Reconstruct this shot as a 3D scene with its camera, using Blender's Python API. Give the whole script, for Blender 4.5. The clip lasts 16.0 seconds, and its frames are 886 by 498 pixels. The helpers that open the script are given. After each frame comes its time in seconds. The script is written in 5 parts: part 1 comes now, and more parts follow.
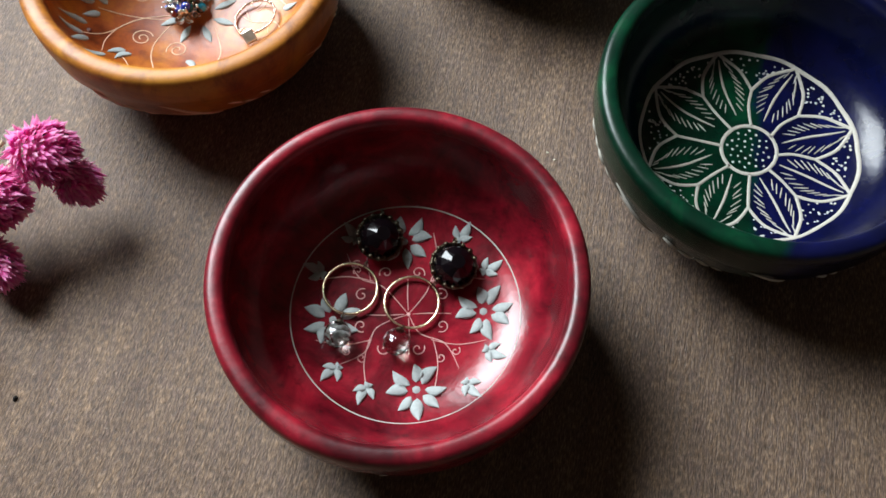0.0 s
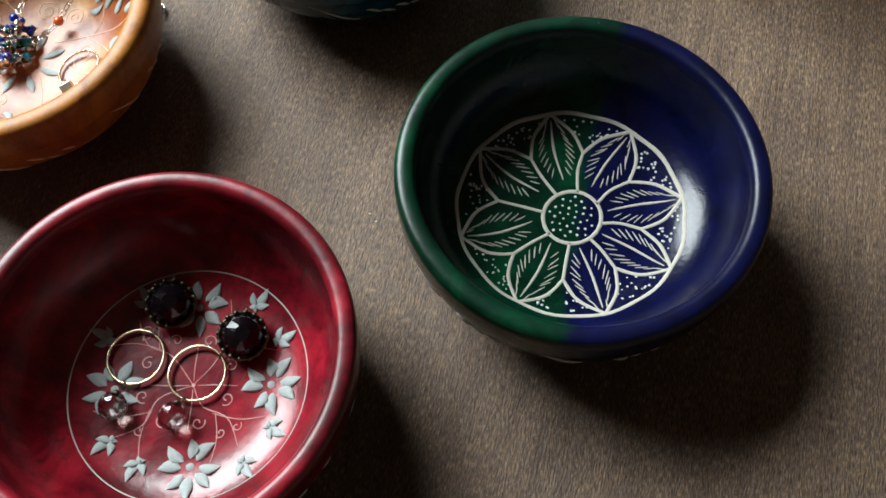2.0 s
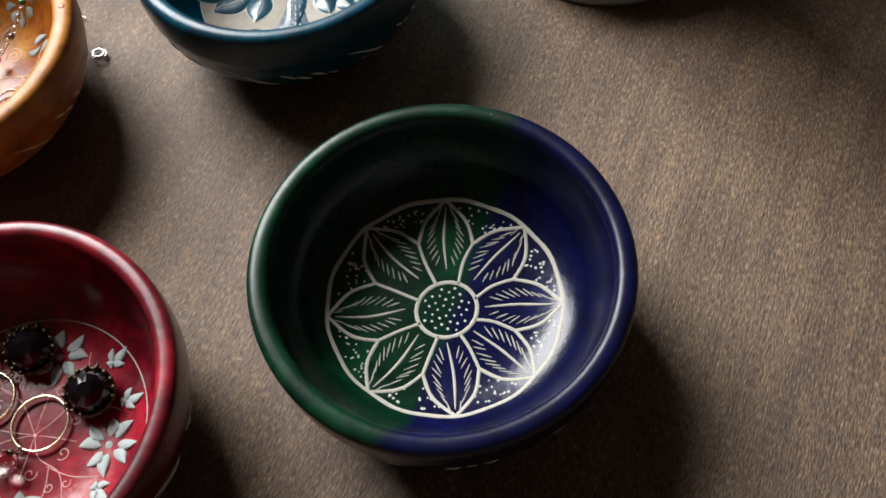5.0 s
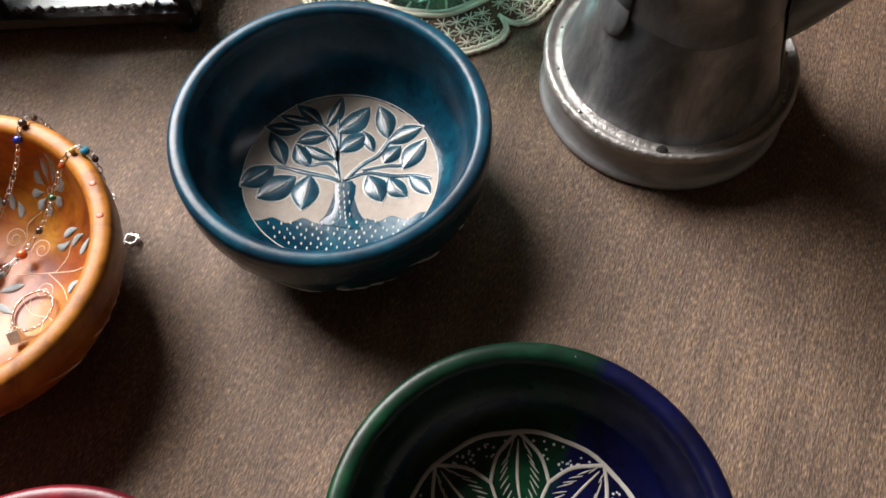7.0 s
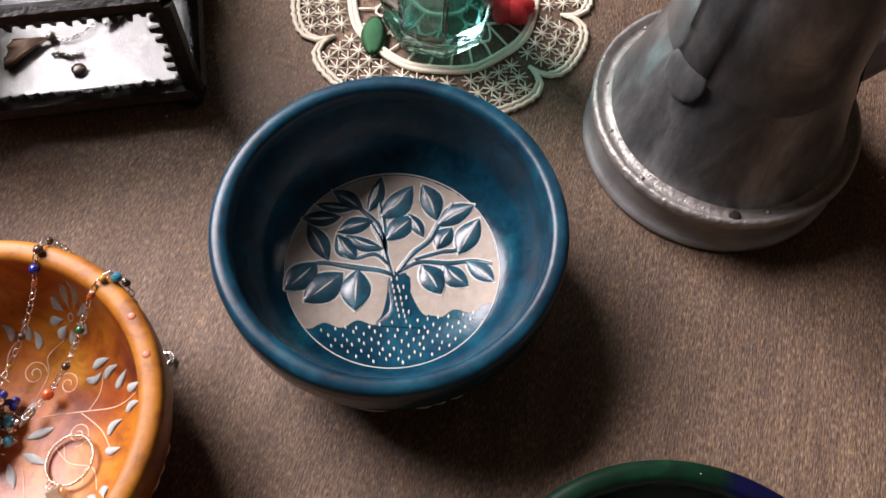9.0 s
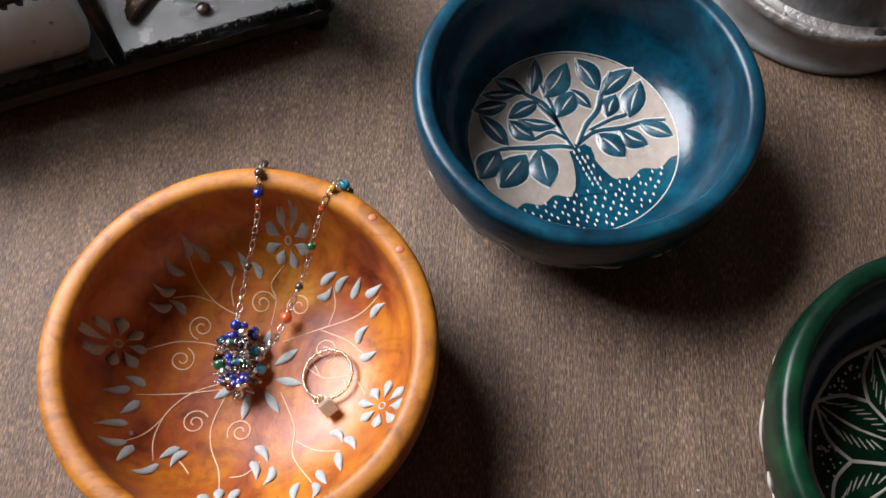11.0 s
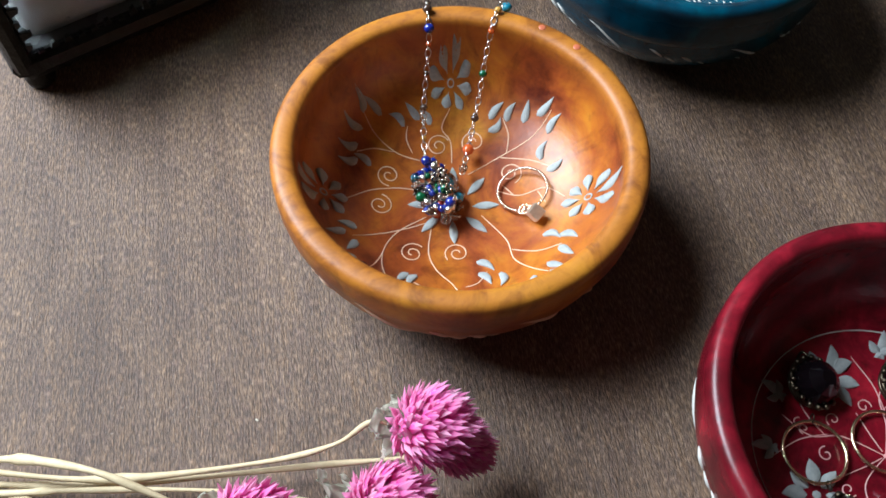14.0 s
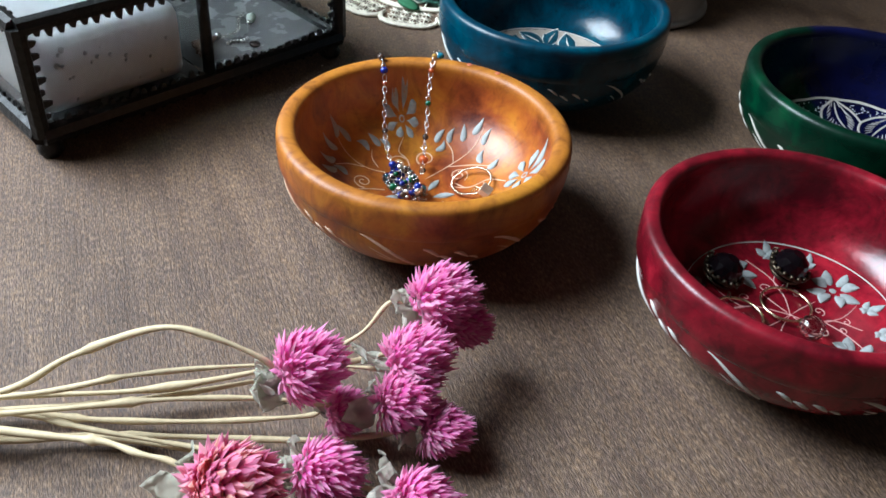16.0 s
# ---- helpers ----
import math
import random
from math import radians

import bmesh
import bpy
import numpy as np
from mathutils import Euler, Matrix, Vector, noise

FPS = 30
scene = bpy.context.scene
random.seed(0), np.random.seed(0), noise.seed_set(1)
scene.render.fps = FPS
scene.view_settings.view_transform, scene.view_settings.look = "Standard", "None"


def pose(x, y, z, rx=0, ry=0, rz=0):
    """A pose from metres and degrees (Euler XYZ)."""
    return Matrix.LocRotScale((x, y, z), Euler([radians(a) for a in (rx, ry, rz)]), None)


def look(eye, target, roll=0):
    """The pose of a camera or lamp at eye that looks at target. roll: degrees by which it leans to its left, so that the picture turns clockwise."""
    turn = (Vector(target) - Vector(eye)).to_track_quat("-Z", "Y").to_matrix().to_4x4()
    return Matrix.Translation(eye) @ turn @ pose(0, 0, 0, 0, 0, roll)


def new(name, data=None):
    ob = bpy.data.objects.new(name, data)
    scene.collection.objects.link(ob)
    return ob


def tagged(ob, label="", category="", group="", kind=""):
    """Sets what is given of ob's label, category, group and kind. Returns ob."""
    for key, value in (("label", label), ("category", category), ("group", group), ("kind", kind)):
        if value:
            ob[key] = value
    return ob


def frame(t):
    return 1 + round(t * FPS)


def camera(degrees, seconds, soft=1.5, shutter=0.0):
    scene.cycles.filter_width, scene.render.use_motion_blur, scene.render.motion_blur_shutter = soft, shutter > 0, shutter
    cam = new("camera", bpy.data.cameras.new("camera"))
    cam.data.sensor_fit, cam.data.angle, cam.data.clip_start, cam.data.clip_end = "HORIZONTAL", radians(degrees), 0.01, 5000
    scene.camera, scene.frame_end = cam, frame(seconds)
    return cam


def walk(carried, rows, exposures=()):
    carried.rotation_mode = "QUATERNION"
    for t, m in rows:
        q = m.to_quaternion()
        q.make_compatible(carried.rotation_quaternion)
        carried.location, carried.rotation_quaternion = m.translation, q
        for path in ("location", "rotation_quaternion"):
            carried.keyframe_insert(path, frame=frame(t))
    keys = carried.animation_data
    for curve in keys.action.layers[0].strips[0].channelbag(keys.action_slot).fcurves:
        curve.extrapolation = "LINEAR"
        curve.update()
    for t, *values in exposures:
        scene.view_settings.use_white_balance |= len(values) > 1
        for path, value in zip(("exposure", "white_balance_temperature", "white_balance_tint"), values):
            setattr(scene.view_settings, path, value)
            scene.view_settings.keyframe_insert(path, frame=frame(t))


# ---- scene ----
cam = camera(54.00, 16.0, soft=1.65)
PATH = [
    (0, (0.00602, 0.01091, 0.25183), (0.00990, 0.11197, 0.02321), 1.97),
    (0.5, (0.01821, 0.01594, 0.25223), (0.02266, 0.11861, 0.02433), 1.70),
    (1, (0.03295, 0.02186, 0.25151), (0.03618, 0.12558, 0.02407), 1.10),
    (1.5, (0.05579, 0.02950, 0.25011), (0.05500, 0.13192, 0.02205), -0.27),
    (2, (0.07379, 0.03167, 0.24933), (0.06955, 0.13548, 0.02194), -0.91),
    (2.5, (0.09623, 0.03550, 0.24634), (0.08882, 0.14025, 0.01946), -1.20),
    (3, (0.11503, 0.03687, 0.24334), (0.10274, 0.14404, 0.01781), -2.10),
    (3.2, (0.11876, 0.03840, 0.24364), (0.10503, 0.14626, 0.01852), -1.94),
    (3.6, (0.12908, 0.03983, 0.24257), (0.11199, 0.14870, 0.01816), -2.58),
    (4, (0.13560, 0.04145, 0.24259), (0.11430, 0.15116, 0.01897), -3.60),
    (4.4, (0.13826, 0.04426, 0.24364), (0.11290, 0.15474, 0.02083), -4.63),
    (4.8, (0.13701, 0.04929, 0.24570), (0.10876, 0.16054, 0.02360), -5.31),
    (5.1, (0.13348, 0.05513, 0.24787), (0.10442, 0.16701, 0.02619), -5.36),
    (5.3, (0.12987, 0.06024, 0.24961), (0.10117, 0.17260, 0.02813), -5.08),
    (5.5, (0.12538, 0.06523, 0.25050), (0.09707, 0.17852, 0.02944), -4.55),
    (6, (0.11419, 0.07959, 0.25489), (0.08758, 0.19473, 0.03458), -3.34),
    (6.5, (0.10242, 0.09800, 0.26189), (0.07881, 0.21363, 0.04150), -2.30),
    (7, (0.09507, 0.11366, 0.26215), (0.07401, 0.22914, 0.04142), -1.51),
    (7.5, (0.08630, 0.12916, 0.26227), (0.06840, 0.24456, 0.04122), -0.67),
    (8, (0.07611, 0.13827, 0.26276), (0.06184, 0.25220, 0.04069), 0.31),
    (8.2, (0.07021, 0.14254, 0.26247), (0.05804, 0.25464, 0.03935), 1.04),
    (8.6, (0.06009, 0.14986, 0.26129), (0.05293, 0.26114, 0.03765), 2.10),
    (9, (0.04675, 0.15331, 0.25823), (0.04736, 0.26399, 0.03434), 3.37),
    (9.4, (0.03121, 0.15343, 0.25448), (0.04026, 0.26334, 0.03038), 4.49),
    (9.8, (0.01453, 0.15077, 0.25123), (0.03058, 0.25935, 0.02669), 5.08),
    (10.1, (0.00190, 0.14727, 0.24983), (0.02098, 0.25425, 0.02466), 4.95),
    (10.3, (-0.00633, 0.14434, 0.24967), (0.01322, 0.24989, 0.02388), 4.51),
    (10.5, (-0.01620, 0.14865, 0.25136), (0.00654, 0.24617, 0.02229), 6.19),
    (11, (-0.03542, 0.13267, 0.25071), (-0.01599, 0.23203, 0.02213), 2.27),
    (11.5, (-0.05561, 0.12930, 0.25158), (-0.03616, 0.22229, 0.02034), 2.01),
    (12, (-0.07564, 0.12504, 0.24625), (-0.05610, 0.21600, 0.01421), 0.88),
    (12.5, (-0.09015, 0.11812, 0.24169), (-0.06696, 0.20899, 0.00994), 0.96),
    (13, (-0.10093, 0.10495, 0.23833), (-0.07079, 0.20209, 0.00996), 1.52),
    (13.5, (-0.11601, 0.09478, 0.23101), (-0.07771, 0.19994, 0.00747), 1.59),
    (14, (-0.13417, 0.08061, 0.22402), (-0.08162, 0.19498, 0.00802), 2.97),
    (14.5, (-0.15433, 0.05955, 0.21436), (-0.08338, 0.18458, 0.00982), 5.36),
    (15, (-0.17946, 0.03712, 0.19829), (-0.09375, 0.17209, 0.00610), 6.59),
    (15.5, (-0.19613, 0.01879, 0.20049), (-0.09697, 0.16464, 0.02330), 6.12),
    (16, (-0.21461, -0.00740, 0.19503), (-0.10145, 0.14992, 0.03709), 5.20),
]
EXPOSURES = [(0, 0.27, 6120, 5), (1, 0.22, 6050, 1), (2, 0.2, 6200, 1), (3, 0.2, 6700, 8), (5.5, 0.28, 6600, 9), (6.4, 0.28, 6750, 9), (7, 0.27, 6950, 17), (8, 0.22, 7050, 25), (10.5, -0.04, 7050, 28), (11, -0.02, 6550, 18), (12, -0.08, 6150, 12), (13, -0.05, 5950, 9), (14, 0.03, 5800, 7), (15.5, 0.15, 5720, 5), (16, 0.09, 5660, 5)]
walk(cam, [(t, look(eye, target, roll)) for t, eye, target, roll in PATH], EXPOSURES)

# ---- light ----
WINDOW_TURN = 40.0          # degrees by which the room is turned against the table's grain
room = pose(0, 0, 0, 0, 0, WINDOW_TURN)
sky_world = bpy.data.worlds.new("sky")
scene.world = sky_world
sky_world.use_nodes = True
sky = sky_world.node_tree.nodes.new("ShaderNodeTexSky")
sky.sky_type, sky.sun_disc = "NISHITA", False
sky.sun_elevation, sky.sun_rotation = radians(35), radians(120)
sky_world.node_tree.links.new(sky.outputs[0], sky_world.node_tree.nodes["Background"].inputs[0])
sky_world.node_tree.nodes["Background"].inputs[1].default_value = 0.1
window_light = bpy.data.lights.new("window_daylight", "AREA")
window_light.shape, window_light.size, window_light.size_y = "RECTANGLE", 0.64, 0.60
window_light.energy, window_light.color = 15.0, (0.97, 0.985, 1.0)
lamp = new("window_daylight", window_light)
window_light.spread = radians(124)      # beam narrowed and aimed left, so the table's right side stays dimmer
lamp.matrix_world = look(room @ Vector((0.0, 0.95, 0.70)), Vector((-0.22, 0.30, 0.0)))


# ---- materials ----
def graph(name):
    m = bpy.data.materials.new(name)
    m.use_nodes = True
    nt = m.node_tree
    return m, nt, nt.nodes["Principled BSDF"]


def node(nt, kind, **values):
    n = nt.nodes.new(kind)
    for key, value in values.items():
        n.inputs[key.replace("_", " ")].default_value = value
    return n


def coords(nt, scale=(1, 1, 1), turn=0.0):
    c, mp = nt.nodes.new("ShaderNodeTexCoord"), nt.nodes.new("ShaderNodeMapping")
    mp.inputs["Scale"].default_value = scale
    if turn:
        first = nt.nodes.new("ShaderNodeMapping")
        first.inputs["Rotation"].default_value = (0, 0, radians(turn))
        nt.links.new(c.outputs["Object"], first.inputs["Vector"])
        nt.links.new(first.outputs["Vector"], mp.inputs["Vector"])
    else:
        nt.links.new(c.outputs["Object"], mp.inputs["Vector"])
    return mp.outputs["Vector"]


def noise_of(nt, vector, scale, detail=4.0, rough=0.6, twist=0.0):
    n = node(nt, "ShaderNodeTexNoise", Scale=scale, Detail=detail, Roughness=rough, Distortion=twist)
    nt.links.new(vector, n.inputs["Vector"])
    return n.outputs["Fac"]


def ramp(nt, fac, stops):
    r = nt.nodes.new("ShaderNodeValToRGB")
    while len(r.color_ramp.elements) < len(stops):
        r.color_ramp.elements.new(0.5)
    for e, (at, colour) in zip(r.color_ramp.elements, stops):
        e.position, e.color = at, (*colour, 1) if len(colour) == 3 else colour
    nt.links.new(fac, r.inputs["Fac"])
    return r.outputs["Color"]


def mixed(nt, fac, a, b, blend="MIX"):
    m = nt.nodes.new("ShaderNodeMix")
    m.data_type, m.blend_type = "RGBA", blend
    for socket, value in ((m.inputs["Factor"], fac), (m.inputs["A"], a), (m.inputs["B"], b)):
        if isinstance(value, (int, float)):
            socket.default_value = value
        elif isinstance(value, tuple):
            socket.default_value = (*value, 1)
        else:
            nt.links.new(value, socket)
    return m.outputs["Result"]


def bump(nt, bsdf, height, strength, distance):
    b = node(nt, "ShaderNodeBump", Strength=strength, Distance=distance)
    nt.links.new(height, b.inputs["Height"])
    nt.links.new(b.outputs["Normal"], bsdf.inputs["Normal"])
    return b


def rough_range(nt, bsdf, fac, low, high):
    r = node(nt, "ShaderNodeMapRange", To_Min=low, To_Max=high)
    nt.links.new(fac, r.inputs["Value"])
    nt.links.new(r.outputs["Result"], bsdf.inputs["Roughness"])


def worn_rim(nt, bsdf, v, fine, low, high):
    """Polished inside and out, but rubbed dull along the rim where the bowl is held."""
    sep = nt.nodes.new("ShaderNodeSeparateXYZ")
    nt.links.new(v, sep.inputs[0])
    edge = node(nt, "ShaderNodeMapRange", From_Min=0.0352, From_Max=0.0384, To_Min=0.0, To_Max=0.13)
    nt.links.new(sep.outputs["Z"], edge.inputs["Value"])
    base = node(nt, "ShaderNodeMapRange", To_Min=low, To_Max=high)
    nt.links.new(fine, base.inputs["Value"])
    total = nt.nodes.new("ShaderNodeMath")
    nt.links.new(base.outputs["Result"], total.inputs[0])
    nt.links.new(edge.outputs["Result"], total.inputs[1])
    nt.links.new(total.outputs[0], bsdf.inputs["Roughness"])


def soapstone(name, stops, cloud=70.0, low=0.3, high=0.5, coat=0.25, fleck=(0.02, 0.005, 0.005), rim=None, pooled=0.35):
    """Dyed and waxed soapstone: cloudy dye, small dark flecks, fine tool marks."""
    m, nt, b = graph(name)
    v = coords(nt)
    col = ramp(nt, noise_of(nt, v, cloud, 5, 0.62, 0.6), stops)
    spots = ramp(nt, noise_of(nt, v, cloud * 5.5, 3, 0.6), [(0.57, (0, 0, 0)), (0.75, (0.55, 0.55, 0.55))])
    if rim:
        # the dye has run off the rim and left it paler
        sep = nt.nodes.new("ShaderNodeSeparateXYZ")
        nt.links.new(v, sep.inputs[0])
        level = node(nt, "ShaderNodeMapRange", From_Min=0.033, From_Max=0.040, To_Min=0.0, To_Max=0.6)
        nt.links.new(sep.outputs["Z"], level.inputs["Value"])
        col = mixed(nt, level.outputs["Result"], col, rim)
    col = mixed(nt, spots, col, fleck)
    # broad blotches where the dye pooled and thin runs down the wall
    pool = noise_of(nt, coords(nt, (1, 1, 0.45)), cloud * 2.1, 4, 0.7, 1.2)
    col = mixed(nt, pooled, col, ramp(nt, pool, [(0.34, (0.5, 0.42, 0.4)), (0.5, (1, 1, 1)), (0.68, (1.22, 1.3, 1.2))]), "MULTIPLY")
    nt.links.new(col, b.inputs["Base Color"])
    fine = noise_of(nt, coords(nt, (1, 1, 2.4)), 260, 4, 0.65)
    worn_rim(nt, b, v, fine, low, high)
    bump(nt, b, fine, 0.25, 0.0004)
    b.inputs["Specular IOR Level"].default_value = coat
    return m


def plain(name, a, b_col, scale=400.0, rough=0.5, metal=0.0, relief=0.2, depth=0.0003, coat=0.0):
    m, nt, b = graph(name)
    f = noise_of(nt, coords(nt), scale, 4, 0.6)
    nt.links.new(mixed(nt, f, a, b_col), b.inputs["Base Color"])
    b.inputs["Metallic"].default_value = metal
    rough_range(nt, b, f, max(rough - 0.12, 0.02), rough + 0.12)
    bump(nt, b, f, relief, depth)
    b.inputs["Coat Weight"].default_value = coat
    return m


def thin(m, share):
    """Lets light through a papery sheet: part of it scatters to the far side."""
    nt = m.node_tree
    b, out = nt.nodes["Principled BSDF"], nt.nodes["Material Output"]
    t, mix = nt.nodes.new("ShaderNodeBsdfTranslucent"), nt.nodes.new("ShaderNodeMixShader")
    mix.inputs[0].default_value = share
    nt.links.new(b.inputs["Base Color"].links[0].from_socket, t.inputs["Color"])
    nt.links.new(b.outputs[0], mix.inputs[1])
    nt.links.new(t.outputs[0], mix.inputs[2])
    nt.links.new(mix.outputs[0], out.inputs["Surface"])
    return m


def milky(m, depth):
    """Light soaks into a milky white body and leaves it further on."""
    b = m.node_tree.nodes["Principled BSDF"]
    b.inputs["Subsurface Weight"].default_value = 0.85
    b.inputs["Subsurface Scale"].default_value = depth
    b.inputs["Subsurface Radius"].default_value = (1.0, 1.0, 1.0)


def dull(m, level):
    m.node_tree.nodes["Principled BSDF"].inputs["Specular IOR Level"].default_value = level
    return m


def glass(name, colour, rough=0.02, ior=1.45):
    m, nt, b = graph(name)
    b.inputs["Base Color"].default_value = (*colour, 1)
    b.inputs["Transmission Weight"].default_value = 1.0
    b.inputs["IOR"].default_value = ior
    f = noise_of(nt, coords(nt), 150, 3, 0.5)
    rough_range(nt, b, f, rough, rough + 0.05)
    return m


def stained_zinc(name):
    """Old zinc sheet: dark cloudy tarnish, paler worn runs, faint scratches and dents."""
    m, nt, b = graph(name)
    v = coords(nt)
    cloud = noise_of(nt, coords(nt, (1, 1, 0.5)), 42, 5, 0.62, 0.8)
    col = ramp(nt, cloud, [(0.3, (0.075, 0.083, 0.09)), (0.48, (0.16, 0.168, 0.174)), (0.62, (0.29, 0.298, 0.304)), (0.76, (0.5, 0.505, 0.505))])
    col = mixed(nt, ramp(nt, noise_of(nt, v, 24, 3, 0.5), [(0.55, (0, 0, 0)), (0.75, (0.35, 0.35, 0.35))]), col, (0.16, 0.23, 0.23))
    fine = noise_of(nt, coords(nt, (1, 1, 0.25)), 520, 4, 0.7)
    col = mixed(nt, 0.5, col, ramp(nt, fine, [(0.3, (0.7, 0.7, 0.7)), (0.7, (1.25, 1.25, 1.25))]), "MULTIPLY")
    nt.links.new(col, b.inputs["Base Color"])
    b.inputs["Metallic"].default_value = 0.62
    rough_range(nt, b, cloud, 0.26, 0.5)
    bump(nt, b, cloud, 0.35, 0.002)
    return m


def table_wood(name):
    m, nt, b = graph(name)
    g = 13.0
    v_fine, v_long, v = coords(nt, (1, 0.20, 1), g), coords(nt, (1, 0.12, 1), g), coords(nt)
    fine = noise_of(nt, v_fine, 2300, 3, 0.66)
    pore = noise_of(nt, v_long, 2100, 2, 0.5)
    streak = noise_of(nt, coords(nt, (1, 0.035, 1), g), 420, 4, 0.62)
    cloud = noise_of(nt, v, 9, 4, 0.55)
    col = ramp(nt, fine, [(0.32, (0.043, 0.028, 0.018)), (0.5, (0.131, 0.087, 0.056)), (0.67, (0.30, 0.213, 0.145))])
    col = mixed(nt, ramp(nt, pore, [(0.32, (0.45, 0.45, 0.45)), (0.46, (0, 0, 0))]), col, (0.04, 0.025, 0.017))
    tint = noise_of(nt, coords(nt, (1, 0.4, 1), g), 520, 3, 0.6)
    col = mixed(nt, 0.55, col, ramp(nt, tint, [(0.36, (0.74, 0.70, 0.84)), (0.5, (1, 1, 1)), (0.64, (1.24, 1.15, 0.98))]), "MULTIPLY")
    col = mixed(nt, 0.4, col, ramp(nt, streak, [(0.3, (0.66, 0.63, 0.6)), (0.7, (1.28, 1.27, 1.25))]), "MULTIPLY")
    col = mixed(nt, 0.8, col, ramp(nt, noise_of(nt, coords(nt, (1, 0.22, 1), g), 95, 5, 0.65), [(0.3, (0.66, 0.6, 0.58)), (0.7, (1.26, 1.24, 1.2))]), "MULTIPLY")
    col = mixed(nt, 0.75, col, ramp(nt, cloud, [(0.3, (0.72, 0.68, 0.66)), (0.7, (1.2, 1.2, 1.2))]), "MULTIPLY")
    col = mixed(nt, ramp(nt, noise_of(nt, v, 1300, 2, 0.5), [(0.66, (0, 0, 0)), (0.76, (0.35, 0.35, 0.35))]), col, (0.46, 0.39, 0.32))
    nt.links.new(col, b.inputs["Base Color"])
    rough_range(nt, b, fine, 0.42, 0.7)
    b.inputs["Specular IOR Level"].default_value = 0.42
    # raised grain: fine pores over longer open ridges
    ridge = noise_of(nt, coords(nt, (1, 0.05, 1), g), 800, 2, 0.5)
    relief = nt.nodes.new("ShaderNodeMath")
    relief.operation = "MULTIPLY_ADD"
    relief.inputs[1].default_value = 0.7
    nt.links.new(ridge, relief.inputs[0])
    nt.links.new(fine, relief.inputs[2])
    bump(nt, b, relief.outputs[0], 0.8, 0.0005)
    return m


def two_dyes(name):
    """Green dye on one side of the bowl, navy on the other, running into each other."""
    m, nt, b = graph(name)
    v = coords(nt)
    green = ramp(nt, noise_of(nt, v, 75, 5, 0.6, 0.5), [(0.3, (0.001, 0.009, 0.005)), (0.55, (0.002, 0.023, 0.011)), (0.75, (0.004, 0.055, 0.02))])
    navy = ramp(nt, noise_of(nt, v, 65, 5, 0.6, 0.5), [(0.3, (0.0015, 0.002, 0.011)), (0.6, (0.003, 0.004, 0.034)), (0.8, (0.006, 0.009, 0.075))])
    sep = nt.nodes.new("ShaderNodeVectorMath")
    sep.operation = "DOT_PRODUCT"
    sep.inputs[1].default_value = (62.0, -14.0, 0.0)
    nt.links.new(v, sep.inputs[0])
    add = nt.nodes.new("ShaderNodeMath")
    add.operation = "MULTIPLY_ADD"
    add.inputs[1].default_value = 0.9
    nt.links.new(noise_of(nt, v, 55, 4, 0.6, 0.8), add.inputs[0])
    nt.links.new(sep.outputs["Value"], add.inputs[2])
    side = ramp(nt, add.outputs[0], [(0.56, (0, 0, 0)), (0.78, (1, 1, 1))])
    nt.links.new(mixed(nt, side, green, navy), b.inputs["Base Color"])
    fine = noise_of(nt, coords(nt, (1, 1, 2.4)), 260, 4, 0.65)
    worn_rim(nt, b, v, fine, 0.13, 0.27)
    bump(nt, b, fine, 0.22, 0.0004)
    b.inputs["Specular IOR Level"].default_value = 0.3
    return m


def bract_pink(name, stops):
    m, nt, b = graph(name)
    geo = nt.nodes.new("ShaderNodeNewGeometry")
    col = ramp(nt, geo.outputs["Random Per Island"], stops)
    col = mixed(nt, 0.35, col, ramp(nt, noise_of(nt, coords(nt), 300, 3, 0.6), [(0.3, (0.7, 0.55, 0.65)), (0.7, (1, 1, 1))]), "MULTIPLY")
    tips = nt.nodes.new("ShaderNodeAttribute")
    tips.attribute_name = "tip"
    # pale tips; the whitish highlights on them are mixed into this colour too
    col = mixed(nt, ramp(nt, tips.outputs["Fac"], [(0.35, (0, 0, 0)), (1.0, (0.58, 0.58, 0.58))]), col, (0.94, 0.6, 0.74))
    nt.links.new(col, b.inputs["Base Color"])
    b.inputs["Roughness"].default_value = 0.55
    return thin(m, 0.48)


M_WOOD = table_wood("dark_stained_wood")
M_RED = soapstone("red_dyed_soapstone", [(0.33, (0.05, 0.0024, 0.0055)), (0.52, (0.165, 0.005, 0.0135)), (0.70, (0.33, 0.0125, 0.027))], 55, 0.15, 0.30, 0.46)
M_TEAL = soapstone("teal_dyed_soapstone", [(0.28, (0.0015, 0.014, 0.028)), (0.52, (0.0015, 0.043, 0.076)), (0.75, (0.003, 0.092, 0.132))], 60, 0.13, 0.27, 0.36, (0.002, 0.012, 0.02))
M_ORANGE = soapstone("orange_dyed_soapstone", [(0.3, (0.11, 0.017, 0.006)), (0.43, (0.27, 0.06, 0.012)), (0.56, (0.38, 0.115, 0.012)), (0.7, (0.46, 0.20, 0.016))], 38, 0.29, 0.45, 0.48, (0.17, 0.04, 0.012), (0.44, 0.18, 0.014), 0.75)
M_TWO = two_dyes("green_and_navy_dyed_soapstone")
M_CUT = plain("bare_cut_stone", (0.34, 0.32, 0.27), (0.58, 0.55, 0.48), 900, 0.75, relief=0.4)
M_CUT_GREY = plain("bare_cut_stone_grey", (0.2, 0.235, 0.235), (0.46, 0.49, 0.48), 700, 0.7, relief=0.4)
M_CUT_PALE = plain("bare_cut_stone_pale", (0.42, 0.42, 0.38), (0.64, 0.65, 0.61), 700, 0.6, relief=0.3)
